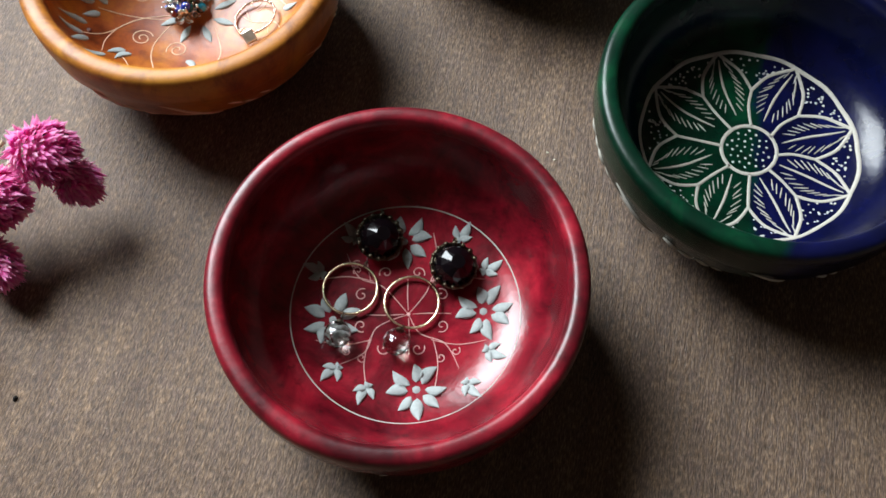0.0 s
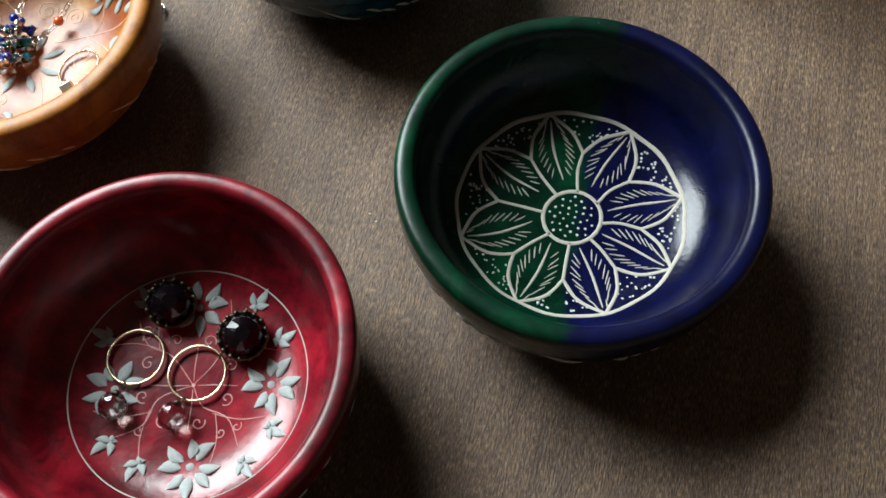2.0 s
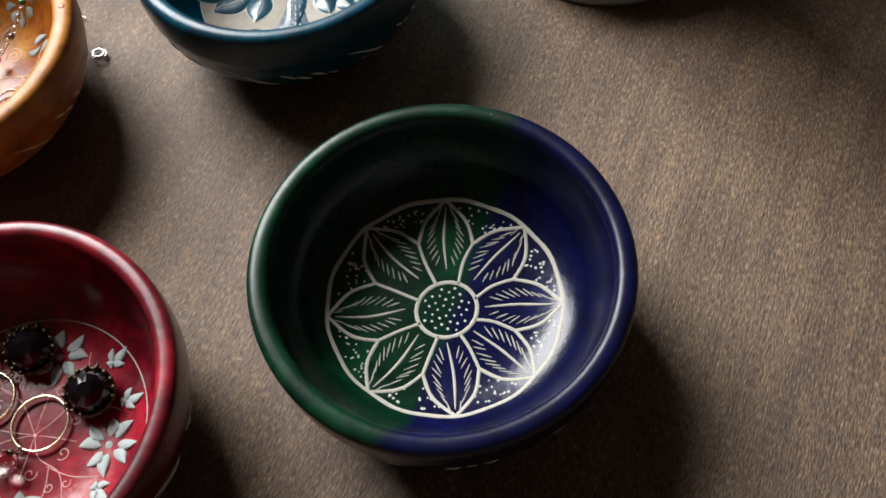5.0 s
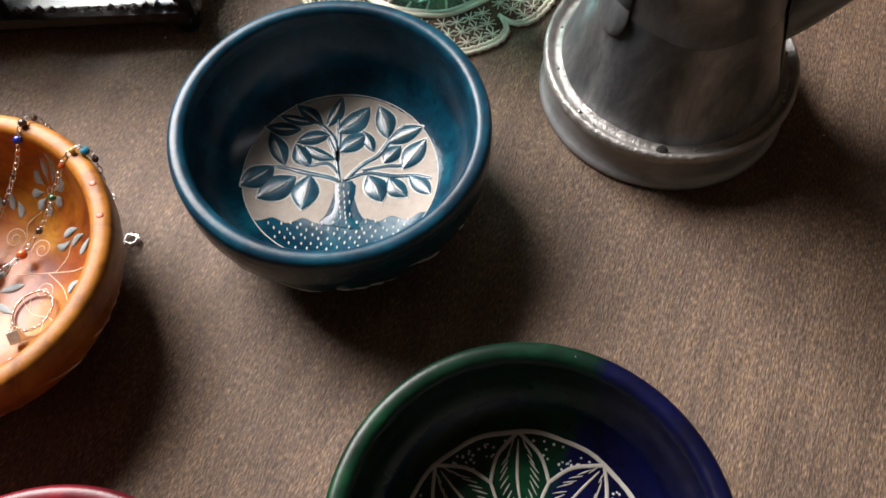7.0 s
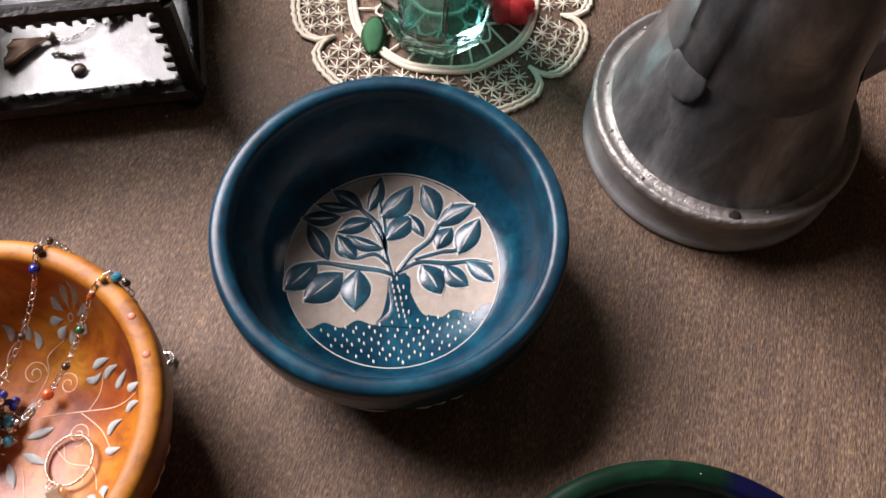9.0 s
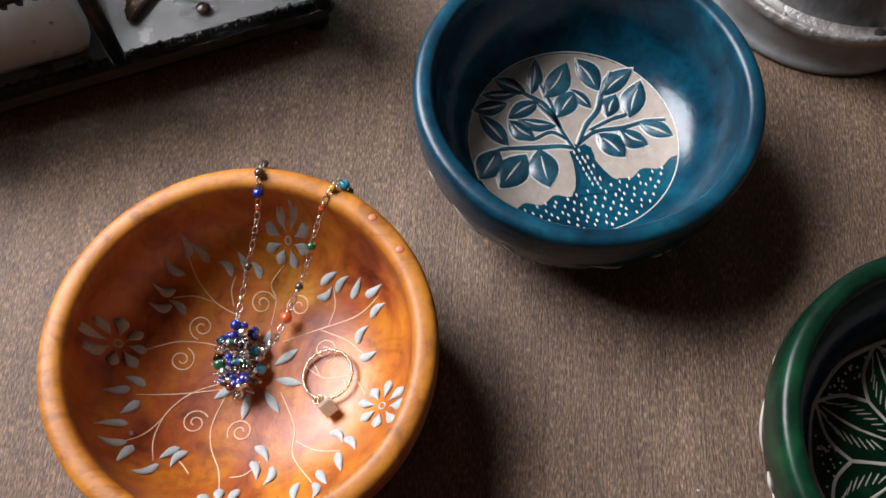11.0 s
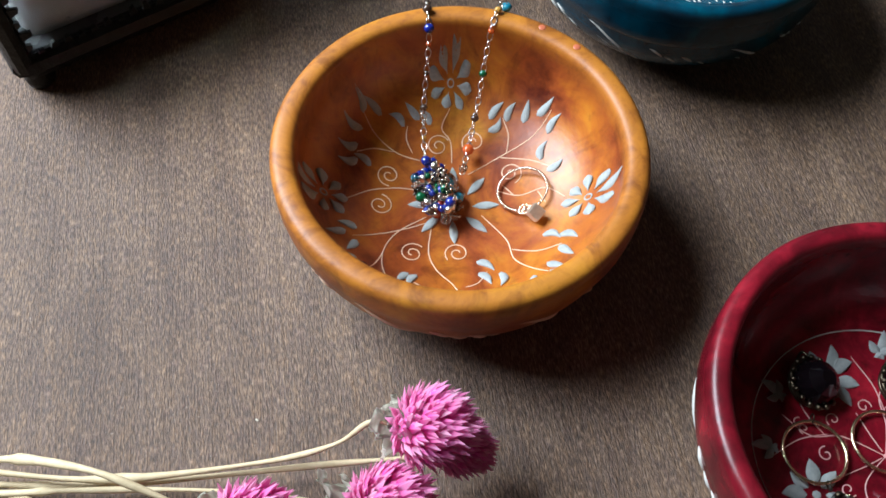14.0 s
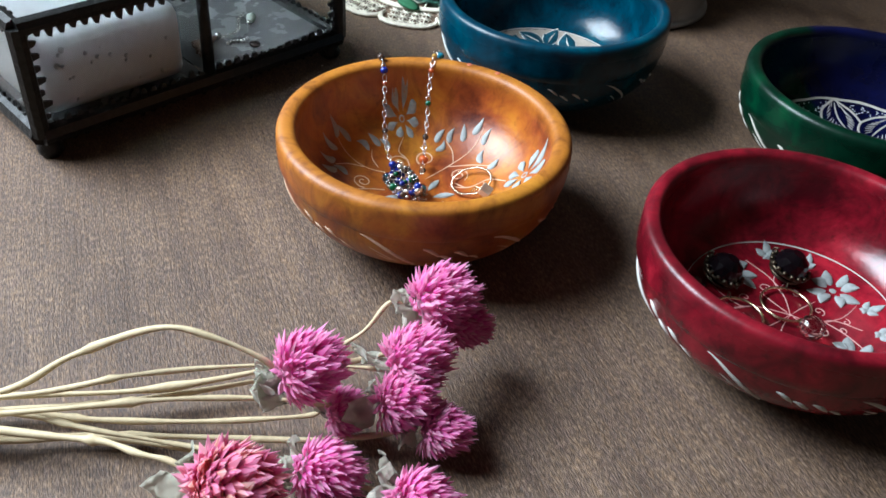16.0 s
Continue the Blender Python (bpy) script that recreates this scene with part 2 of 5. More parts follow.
M_CUT_LINE = plain("scratched_line", (0.62, 0.38, 0.24), (0.8, 0.62, 0.45), 600, 0.7)
M_CUT_ROSE = plain("scratched_rose_line", (0.5, 0.2, 0.19), (0.72, 0.48, 0.45), 600, 0.7)
M_GROUND = plain("chiselled_beige_ground", (0.24, 0.205, 0.17), (0.44, 0.39, 0.33), 260, 0.7, relief=0.7, depth=0.0006)
# paler than M_TEAL: sheen on the raised parts is put into the colour
M_TEAL_SHEEN = soapstone("teal_relief", [(0.3, (0.003, 0.028, 0.05)), (0.55, (0.009, 0.072, 0.112)), (0.75, (0.028, 0.14, 0.185))], 150, 0.22, 0.4, 0.7, (0.002, 0.01, 0.02))
M_KNOT = plain("reddish_knot", (0.4, 0.1, 0.04), (0.55, 0.16, 0.08), 900, 0.45)
M_KNOT_DARK = plain("dark_red_spot", (0.06, 0.01, 0.006), (0.14, 0.025, 0.012), 900, 0.5)
M_GOLD = plain("pale_gold", (0.72, 0.58, 0.36), (0.86, 0.72, 0.5), 500, 0.24, 1.0, 0.05)
M_ROPE = plain("silvery_gold_wire", (0.66, 0.56, 0.44), (0.88, 0.8, 0.68), 700, 0.2, 1.0, 0.1)
M_ANTIQUE = plain("dark_antique_brass", (0.03, 0.025, 0.018), (0.14, 0.11, 0.075), 800, 0.4, 1.0, 0.2)
M_SILVER = plain("silver_wire", (0.6, 0.58, 0.55), (0.8, 0.78, 0.74), 500, 0.25, 1.0, 0.05)
M_BLACK = dull(plain("black_faceted_stone", (0.002, 0.0015, 0.002), (0.005, 0.003, 0.0045), 300, 0.14, 0, 0.05), 0.34)
M_SMOKE = glass("smoky_glass", (0.8, 0.76, 0.73), 0.03, 1.5)
M_CLEAR = glass("clear_bead_glass", (0.9, 0.87, 0.82), 0.03, 1.5)
M_BLUE_BEAD = plain("cobalt_bead", (0.005, 0.01, 0.12), (0.015, 0.03, 0.28), 800, 0.15, coat=0.5)
M_AQUA_BEAD = plain("aqua_bead", (0.01, 0.14, 0.26), (0.04, 0.32, 0.42), 800, 0.15, coat=0.5)
M_GREEN_BEAD = plain("green_bead", (0.004, 0.05, 0.02), (0.01, 0.12, 0.04), 800, 0.15, coat=0.5)
M_RED_BEAD = plain("orange_red_bead", (0.42, 0.05, 0.01), (0.65, 0.14, 0.03), 800, 0.15, coat=0.5)
M_AMBER_BEAD = plain("amber_bead", (0.4, 0.2, 0.03), (0.6, 0.36, 0.08), 800, 0.15, coat=0.5)
M_GARNET_BEAD = plain("garnet_bead", (0.1, 0.008, 0.006), (0.22, 0.02, 0.012), 800, 0.12, coat=0.5)
M_DARK_BEAD = plain("dark_bronze_bead", (0.03, 0.016, 0.01), (0.08, 0.045, 0.03), 800, 0.2, coat=0.5)
M_PYRITE = plain("tarnished_gold_cube", (0.5, 0.44, 0.34), (0.74, 0.69, 0.58), 700, 0.35, 0.9, 0.4)
M_SOLDER = plain("blackened_solder", (0.008, 0.009, 0.009), (0.035, 0.036, 0.035), 350, 0.42, 0.7, 0.8, 0.0008)
M_PANE = glass("old_clear_pane", (0.8, 0.82, 0.81), 0.0, 1.12)
M_MIRROR = plain("dull_spotted_mirror", (0.16, 0.16, 0.16), (0.27, 0.27, 0.28), 60, 0.26, 0.35, 0.2, 0.0004)
M_LINING = plain("white_pearly_lining", (0.64, 0.66, 0.68), (0.8, 0.82, 0.84), 110, 0.55, 0.0, 0.8, 0.001)
milky(M_LINING, 0.02)
M_TIN = plain("weathered_zinc", (0.10, 0.103, 0.106), (0.46, 0.47, 0.47), 75, 0.44, 0.4, 0.5, 0.0008)
M_TIN_EDGE = plain("worn_bright_seam", (0.22, 0.215, 0.205), (0.55, 0.53, 0.5), 260, 0.52, 0.65, 0.9, 0.0012)
M_TIN_DARK = stained_zinc("stained_dark_zinc")
M_HOLE = plain("dark_rust_hole", (0.005, 0.004, 0.004), (0.012, 0.01, 0.008), 600, 0.9)
M_LACE = plain("ecru_cotton", (0.62, 0.57, 0.45), (0.78, 0.73, 0.6), 1500, 0.9, relief=0.6)
M_AQUA_GLASS = glass("aqua_pressed_glass", (0.33, 0.83, 0.78), 0.02, 1.48)
M_PINK = bract_pink("magenta_bracts", [(0.0, (0.76, 0.09, 0.39)), (0.5, (0.9, 0.12, 0.57)), (0.75, (0.92, 0.28, 0.63)), (1.0, (0.93, 0.57, 0.72))])
M_PINK_FADED = bract_pink("faded_bracts", [(0.0, (0.6, 0.08, 0.24)), (0.4, (0.85, 0.2, 0.42)), (0.7, (0.88, 0.36, 0.36)), (1.0, (0.9, 0.6, 0.42))])
M_STEM = plain("dry_straw_stem", (0.44, 0.33, 0.17), (0.74, 0.64, 0.42), 420, 0.7, relief=0.5)
M_LEAF = thin(plain("dry_grey_green_leaf", (0.52, 0.52, 0.42), (0.88, 0.87, 0.78), 350, 0.8, relief=0.5), 0.5)
M_TASSEL = plain("brown_suede", (0.16, 0.1, 0.07), (0.3, 0.2, 0.15), 900, 0.9)
M_FELT_RED = plain("red_cloth", (0.42, 0.012, 0.015), (0.6, 0.03, 0.03), 700, 0.85)
M_FELT_GREEN = plain("green_cloth", (0.03, 0.16, 0.07), (0.08, 0.3, 0.14), 700, 0.85)
M_PALE_STONE = plain("pale_green_stone", (0.36, 0.42, 0.36), (0.66, 0.7, 0.63), 300, 0.5, relief=0.6)
# surfaces of the added, unseen room; pale so that their bounce fills the shadows
M_WALL = plain("warm_plaster", (0.66, 0.585, 0.505), (0.74, 0.66, 0.57), 14, 0.9)
M_CEIL = plain("ceiling_paint", (0.56, 0.54, 0.51), (0.64, 0.62, 0.59), 12, 0.9)
M_FLOOR = plain("floor_boards", (0.16, 0.108, 0.07), (0.27, 0.185, 0.125), 20, 0.6)
M_FRAME = plain("window_paint", (0.6, 0.6, 0.57), (0.72, 0.72, 0.7), 40, 0.5)


# ---- building helpers ----
def mesh_of(name, bm, material, smooth=True):
    me = bpy.data.meshes.new(name)
    for f in bm.faces:
        f.smooth = smooth
    bm.to_mesh(me)
    bm.free()
    me.materials.append(material)
    return me


def part(name, bm, material, parent, label="", smooth=True):
    ob = new(name, mesh_of(name, bm, material, smooth))
    ob.parent = parent
    if label:
        tagged(ob, label)
    return ob


def thing(name, label, category, at=(0, 0, 0), group="", turn=0.0):
    ob = new(name)
    ob.empty_display_size = 0.01
    ob.matrix_world = pose(*at, 0, 0, turn)
    return tagged(ob, label, category, group)


def box(bm, centre, size, m=None):
    r = bmesh.ops.create_cube(bm, size=1.0, matrix=(m or Matrix()) @ Matrix.Translation(centre) @ Matrix.Diagonal((*size, 1)))
    return r["verts"]


def bevelled_box(bm, centre, size, width, m=None):
    verts = box(bm, centre, size, m)
    edges = list({e for v in verts for e in v.link_edges})
    bmesh.ops.bevel(bm, geom=edges, offset=width, segments=2, affect="EDGES", profile=0.5)


def lathe(bm, profile, segs=128, wobble=0.0, seed=0.0):
    """Turn a profile of (radius, height) round the upright axis; the first and last points may lie on it."""
    rings = []
    for r, z in profile:
        if r < 1e-7:
            rings.append([bm.verts.new((0, 0, z))])
            continue
        ring = []
        for k in range(segs):
            a = 2 * math.pi * k / segs
            w = 1 + wobble * noise.noise((math.cos(a) * 1.3 + seed, math.sin(a) * 1.3, z * 18)) if wobble else 1
            ring.append(bm.verts.new((r * w * math.cos(a), r * w * math.sin(a), z)))
        rings.append(ring)
    for a, b in zip(rings, rings[1:]):
        for k in range(segs):
            n = (k + 1) % segs
            if len(a) == 1 and len(b) == 1:
                continue
            if len(a) == 1:
                bm.faces.new((a[0], b[n], b[k]))
            elif len(b) == 1:
                bm.faces.new((a[k], a[n], b[0]))
            else:
                bm.faces.new((a[k], a[n], b[n], b[k]))


def smooth_path(points, steps=6, closed=False):
    """Points on a curve through the given ones."""
    p = [Vector(q) for q in points]
    n = len(p)
    out = []
    for i in range(n if closed else n - 1):
        if closed:
            a, b, c, d = p[i - 1], p[i], p[(i + 1) % n], p[(i + 2) % n]
        else:
            a, b, c, d = p[max(i - 1, 0)], p[i], p[i + 1], p[min(i + 2, n - 1)]
        for s in range(steps):
            t = s / steps
            out.append(0.5 * ((2 * b) + (c - a) * t + (2 * a - 5 * b + 4 * c - d) * t * t + (3 * b - a - 3 * c + d) * t ** 3))
    if not closed:
        out.append(p[-1])
    return out


def tube(bm, path, radius, sides=8, closed=False, caps=True):
    """A round rod along a path; radius is a number or a function of 0..1."""
    path = [Vector(q) for q in path]
    n = len(path)
    rings, up = [], None
    for i, q in enumerate(path):
        ahead = (path[(i + 1) % n] - path[i - 1]) if closed else (path[min(i + 1, n - 1)] - path[max(i - 1, 0)])
        ahead.normalize()
        if up is None:
            up = Vector((0, 0, 1)) if abs(ahead.z) < 0.9 else Vector((1, 0, 0))
        side = ahead.cross(up)
        side.normalize()
        up = side.cross(ahead)
        r = radius(i / max(n - 1, 1)) if callable(radius) else radius
        rings.append([bm.verts.new(q + r * (math.cos(t) * side + math.sin(t) * up)) for t in (2 * math.pi * k / sides for k in range(sides))])
    for i in range(n if closed else n - 1):
        a, b = rings[i], rings[(i + 1) % n]
        for k in range(sides):
            bm.faces.new((a[k], a[(k + 1) % sides], b[(k + 1) % sides], b[k]))
    if caps and not closed:
        bm.faces.new(rings[0][::-1])
        bm.faces.new(rings[-1])


def ball(bm, at, r, segs=8, rings=6, squash=1.0, m=None):
    bmesh.ops.create_uvsphere(bm, u_segments=segs, v_segments=rings, radius=r, matrix=(m or Matrix.Translation(at)) @ Matrix.Diagonal((1, 1, squash, 1)))


def circle_path(r, z=0.0, n=48, at=(0, 0)):
    return [(at[0] + r * math.cos(2 * math.pi * k / n), at[1] + r * math.sin(2 * math.pi * k / n), z) for k in range(n)]


# strokes cut into a bowl: low ridges that follow its inner surface
def stroke(bm, points, width, height, closed=False, taper=0.0, lift=0.00016):
    pts = [Vector((p[0], p[1])) for p in points]
    n = len(pts)
    rows = []
    for i, p in enumerate(pts):
        d = (pts[(i + 1) % n] - pts[i - 1]) if closed else (pts[min(i + 1, n - 1)] - pts[max(i - 1, 0)])
        if d.length < 1e-9:
            d = Vector((1, 0))
        d.normalize()
        s = Vector((-d.y, d.x))
        t = i / max(n - 1, 1)
        w = width * 0.5 * (1 - taper * abs(2 * t - 1) ** 2)
        w *= 1 + 0.18 * noise.noise((p.x * 900, p.y * 900, 3.1))
        row = []
        for k, h in ((-1, -0.0002), (-0.55, lift), (0.55, lift), (1, -0.0002)):
            q = p + s * w * k
            row.append(bm.verts.new((q.x, q.y, height(q.length) + h)))
        rows.append(row)
    for i in range(n if closed else n - 1):
        a, b = rows[i], rows[(i + 1) % n]
        for k in range(3):
            bm.faces.new((a[k], b[k], b[k + 1], a[k + 1]))


def drop(bm, base, tip, width, height, fat=0.45, lift=0.00016, bend=0.0, vee=0.0):
    """A petal or leaf outline, filled: pointed at the tip, widest at fat of its length; vee sinks its middle line between raised edges."""
    a, b = Vector(base), Vector(tip)
    d = b - a
    s = Vector((-d.y, d.x)).normalized()
    rows, n = [], 9
    for i in range(n):
        t = i / (n - 1)
        w = width * 0.5 * (math.sin(math.pi * t ** (math.log(0.5) / math.log(fat))) ** 0.85 if 0 < t < 1 else 0.03)
        mid = a + d * t + s * (bend * d.length * math.sin(math.pi * t))
        row = []
        crest = vee * math.sin(math.pi * t)
        for k, h in ((-1, -0.0002), (-0.86, lift + crest), (0, lift * (1.0 if vee else 1.3)), (0.86, lift + crest), (1, -0.0002)):
            q = mid + s * w * k
            row.append(bm.verts.new((q.x, q.y, height(q.length) + h)))
        rows.append(row)
    for p, q in zip(rows, rows[1:]):
        for k in range(4):
            bm.faces.new((p[k], q[k], q[k + 1], p[k + 1]))


def dot(bm, at, r, height, lift=0.0002):
    c = bm.verts.new((at[0], at[1], height(math.hypot(*at)) + lift))
    ring = [bm.verts.new((at[0] + r * math.cos(t), at[1] + r * math.sin(t), height(math.hypot(*at)) - 0.0001)) for t in (2 * math.pi * k / 7 for k in range(7))]
    for k in range(7):
        bm.faces.new((c, ring[k], ring[(k + 1) % 7]))


def curve2(points, steps=6, closed=False):
    return [(p.x, p.y) for p in smooth_path([(x, y, 0) for x, y in points], steps, closed)]


def polar(r, degrees):
    return (r * math.cos(radians(degrees)), r * math.sin(radians(degrees)))


def spiral(centre, r0, start, turns=1.4, hand=1, n=22):
    """A scroll that winds into its centre."""
    out = []
    for i in range(n):
        t = i / (n - 1)
        a = start + hand * turns * 2 * math.pi * t
        out.append((centre[0] + r0 * (1 - 0.82 * t) * math.cos(a), centre[1] + r0 * (1 - 0.82 * t) * math.sin(a)))
    return out


# ---- the unseen room, added round the table to bounce the window light ----
def build_room():
    low, high, back, wide, front = -0.73, 1.75, -1.9, 1.8, 1.14
    t = 0.12
    floor_bm = bmesh.new()
    box(floor_bm, (0, (back + front) / 2, low - 0.05), (2 * wide + 2 * t, front - back + 2 * t, 0.1))
    ob = new("floor", mesh_of("floor", floor_bm, M_FLOOR, False))
    ob.matrix_world = room
    tagged(ob, "unseen brown floor under the table, added to bounce light", "floor", kind="structure")
    ceil_bm = bmesh.new()
    box(ceil_bm, (0, (back + front) / 2, high + 0.05), (2 * wide + 2 * t, front - back + 2 * t, 0.1))
    ob = new("ceiling", mesh_of("ceiling", ceil_bm, M_CEIL, False))
    ob.matrix_world = room
    tagged(ob, "unseen pale ceiling over the table, added to bounce light", "ceiling", kind="structure")
    mid = (low + high) / 2
    for name, c, s in (("wall_south", (0, back - t / 2, mid), (2 * wide, t, high - low)),
                       ("wall_west", (-wide - t / 2, (back + front) / 2, mid), (t, front - back + 2 * t, high - low)),
                       ("wall_east", (wide + t / 2, (back + front) / 2, mid), (t, front - back + 2 * t, high - low))):
        bm = bmesh.new()
        box(bm, c, s)
        ob = new(name, mesh_of(name, bm, M_WALL, False))
        ob.matrix_world = room
        tagged(ob, "unseen warm wall, added to bounce light", "wall", kind="structure")
    # the wall with the window: four pieces round the opening
    bm = bmesh.new()
    w, z0, z1 = 0.34, 0.40, 1.06
    y = front + t / 2
    box(bm, (-(wide + w) / 2, y, mid), (wide - w, t, high - low))
    box(bm, ((wide + w) / 2, y, mid), (wide - w, t, high - low))
    box(bm, (0, y, (low + z0) / 2), (2 * w, t, z0 - low))
    box(bm, (0, y, (high + z1) / 2), (2 * w, t, high - z1))
    ob = new("wall_north", mesh_of("wall_north", bm, M_WALL, False))
    ob.matrix_world = room
    tagged(ob, "unseen warm wall with one window, added to bounce light", "wall", kind="structure")
    win = new("window_1")
    win.matrix_world = room
    tagged(win, "white painted window that lets daylight in", "window", kind="structure")
    bm = bmesh.new()
    for x in (-w + 0.015, w - 0.015):
        box(bm, (x, front + 0.07, (z0 + z1) / 2), (0.03, 0.05, z1 - z0))
    for z in (z0 + 0.015, z1 - 0.015):
        box(bm, (0, front + 0.07, z), (2 * w - 0.06, 0.05, 0.03))
    part("window_frame", bm, M_FRAME, win, smooth=False)


def build_table():
    t = thing("table", "dark brown stained wooden table with fine grain", "table", (0, 0, -0.73))
    bm = bmesh.new()
    bevelled_box(bm, (0.07, 0.05, 0.73 - 0.014), (1.04, 1.0, 0.028), 0.003)
    part("tabletop", bm, M_WOOD, t, "dark brown fine-grained tabletop", False)
    for x in (-0.40, 0.54):
        for y in (-0.40, 0.50):
            bm = bmesh.new()
            bevelled_box(bm, (x, y, 0.351), (0.05, 0.05, 0.702), 0.004)
            part("leg", bm, M_WOOD, t, smooth=False)


# ---- the bowls ----
class Bowl:
    """A turned soapstone bowl: its empty, and the height of its inner surface at a radius."""

    def __init__(self, label, at, radius, top, inner, floor_z, flat, material, seed, ridge=0.02, swell=2.6, group="four dyed soapstone bowls"):
        self.root = thing("bowl", label, "bowl", at, group)
        lip_h = 0.0036
        self.flat, self.inner, self.floor_z, self.rise, self.swell = flat, inner, floor_z, top - lip_h - floor_z, swell
        self.radius, self.top = radius, top
        R, h = radius, top
        prof = [(0, 0.0014), (0.014, 0.0014), (0.0172, 0.0), (0.0198, 0.0), (0.0214, 0.0006)]
        # outer belly up to the ridge, then the plain band under the rim
        b0, b1 = (0.0214, 0.0006), (R - 0.0012, ridge)
        for i in range(1, 13):
            a = i / 12 * math.pi / 2
            prof.append((b0[0] + (b1[0] - b0[0]) * math.sin(a) ** 1.5, b0[1] + (b1[1] - b0[1]) * (1 - math.cos(a))))
        prof += [(R - 0.0010, ridge + 0.0005), (R - 0.0004, ridge + 0.0014), (R - 0.0001, ridge + 0.004), (R, h - 0.0075), (R, h - 0.0054)]
        # a full, softly rounded lip
        lip = 0.5 * (R - inner)
        for i in range(0, 17):
            a = math.pi * i / 16
            c, q = math.cos(a), math.sin(a)
            prof.append((R - lip + lip * math.copysign(abs(c) ** 0.8, c), h - lip_h + lip_h * q ** 0.7))
        steps = 36
        for i in range(1, steps):
            r = flat + (inner - flat) * math.sin(math.pi / 2 * (1 - i / steps))
            prof.append((r, self.height(r)))
        prof += [(max(flat, 0.004), floor_z), (max(flat, 0.004) * 0.5, floor_z), (0, floor_z)]
        bm = bmesh.new()
        lathe(bm, prof, 160, 0.006, seed)
        self.body = part("body", bm, material, self.root)

    def height(self, r):
        if r <= self.flat:
            return self.floor_z
        s = min((r - self.flat) / (self.inner - self.flat), 0.9995)
        return self.floor_z + self.rise * (1 - (1 - s ** self.swell) ** (1 / self.swell))


def outside_scrolls(bowl, material, ridge, seed, heft=1.0, start=0.0):
    """The cut band of curls and leaf strokes round the outer belly."""
    rng = random.Random(seed)
    R = bowl.radius

    def place(a, u):
        # u: 0 at the foot .. 1 at the ridge; just outside the belly
        q = math.pi / 2 * u
        r = 0.02105 + (R - 0.0012 - 0.0214) * math.sin(q) ** 1.5
        z = 0.0006 + (ridge - 0.0006) * (1 - math.cos(q))
        return Vector((r * math.cos(a), r * math.sin(a), z))

    def mark(bm, uv, w):
        pts = [place(a, u) for a, u in uv]
        tube(bm, pts, lambda t: heft * w * (0.35 + 0.65 * math.sin(math.pi * min(max(t, 0.02), 0.98))), 5)

    n = 7
    span = 2 * math.pi / n
    for k in range(n):
        a0 = radians(start) + span * (k + rng.uniform(-0.04, 0.04))
        bm = bmesh.new()
        # a long tapering C, two thinner curls inside it, then a run of comma leaves
        arc = [(a0 + span * 0.40 * t, 0.985 - 0.30 * t ** 1.5) for t in (i / 10 for i in range(11))]
        arc += [(a0 + span * 0.395, 0.66), (a0 + span * 0.375, 0.655)]
        mark(bm, arc, 0.0011)
        mark(bm, [(a0 + span * (0.05 + 0.25 * t), 0.86 - 0.20 * t ** 1.4) for t in (i / 8 for i in range(9))], 0.0006)
        mark(bm, [(a0 + span * (0.10 + 0.13 * t), 0.78 - 0.10 * t ** 1.4) for t in (i / 6 for i in range(7))], 0.0005)
        for j in range(4):
            c = a0 + span * (0.46 + 0.115 * j)
            u = 0.93 - 0.05 * (j % 2) - 0.02 * j + rng.uniform(-0.01, 0.01)
            mark(bm, [(c + span * 0.12 * t, u - 0.09 * t * t) for t in (i / 6 for i in range(7))], 0.00115 if j < 3 else 0.0008)
        part("carved_scroll", bm, material, bowl.root, "pale cut scroll and leaf strokes")


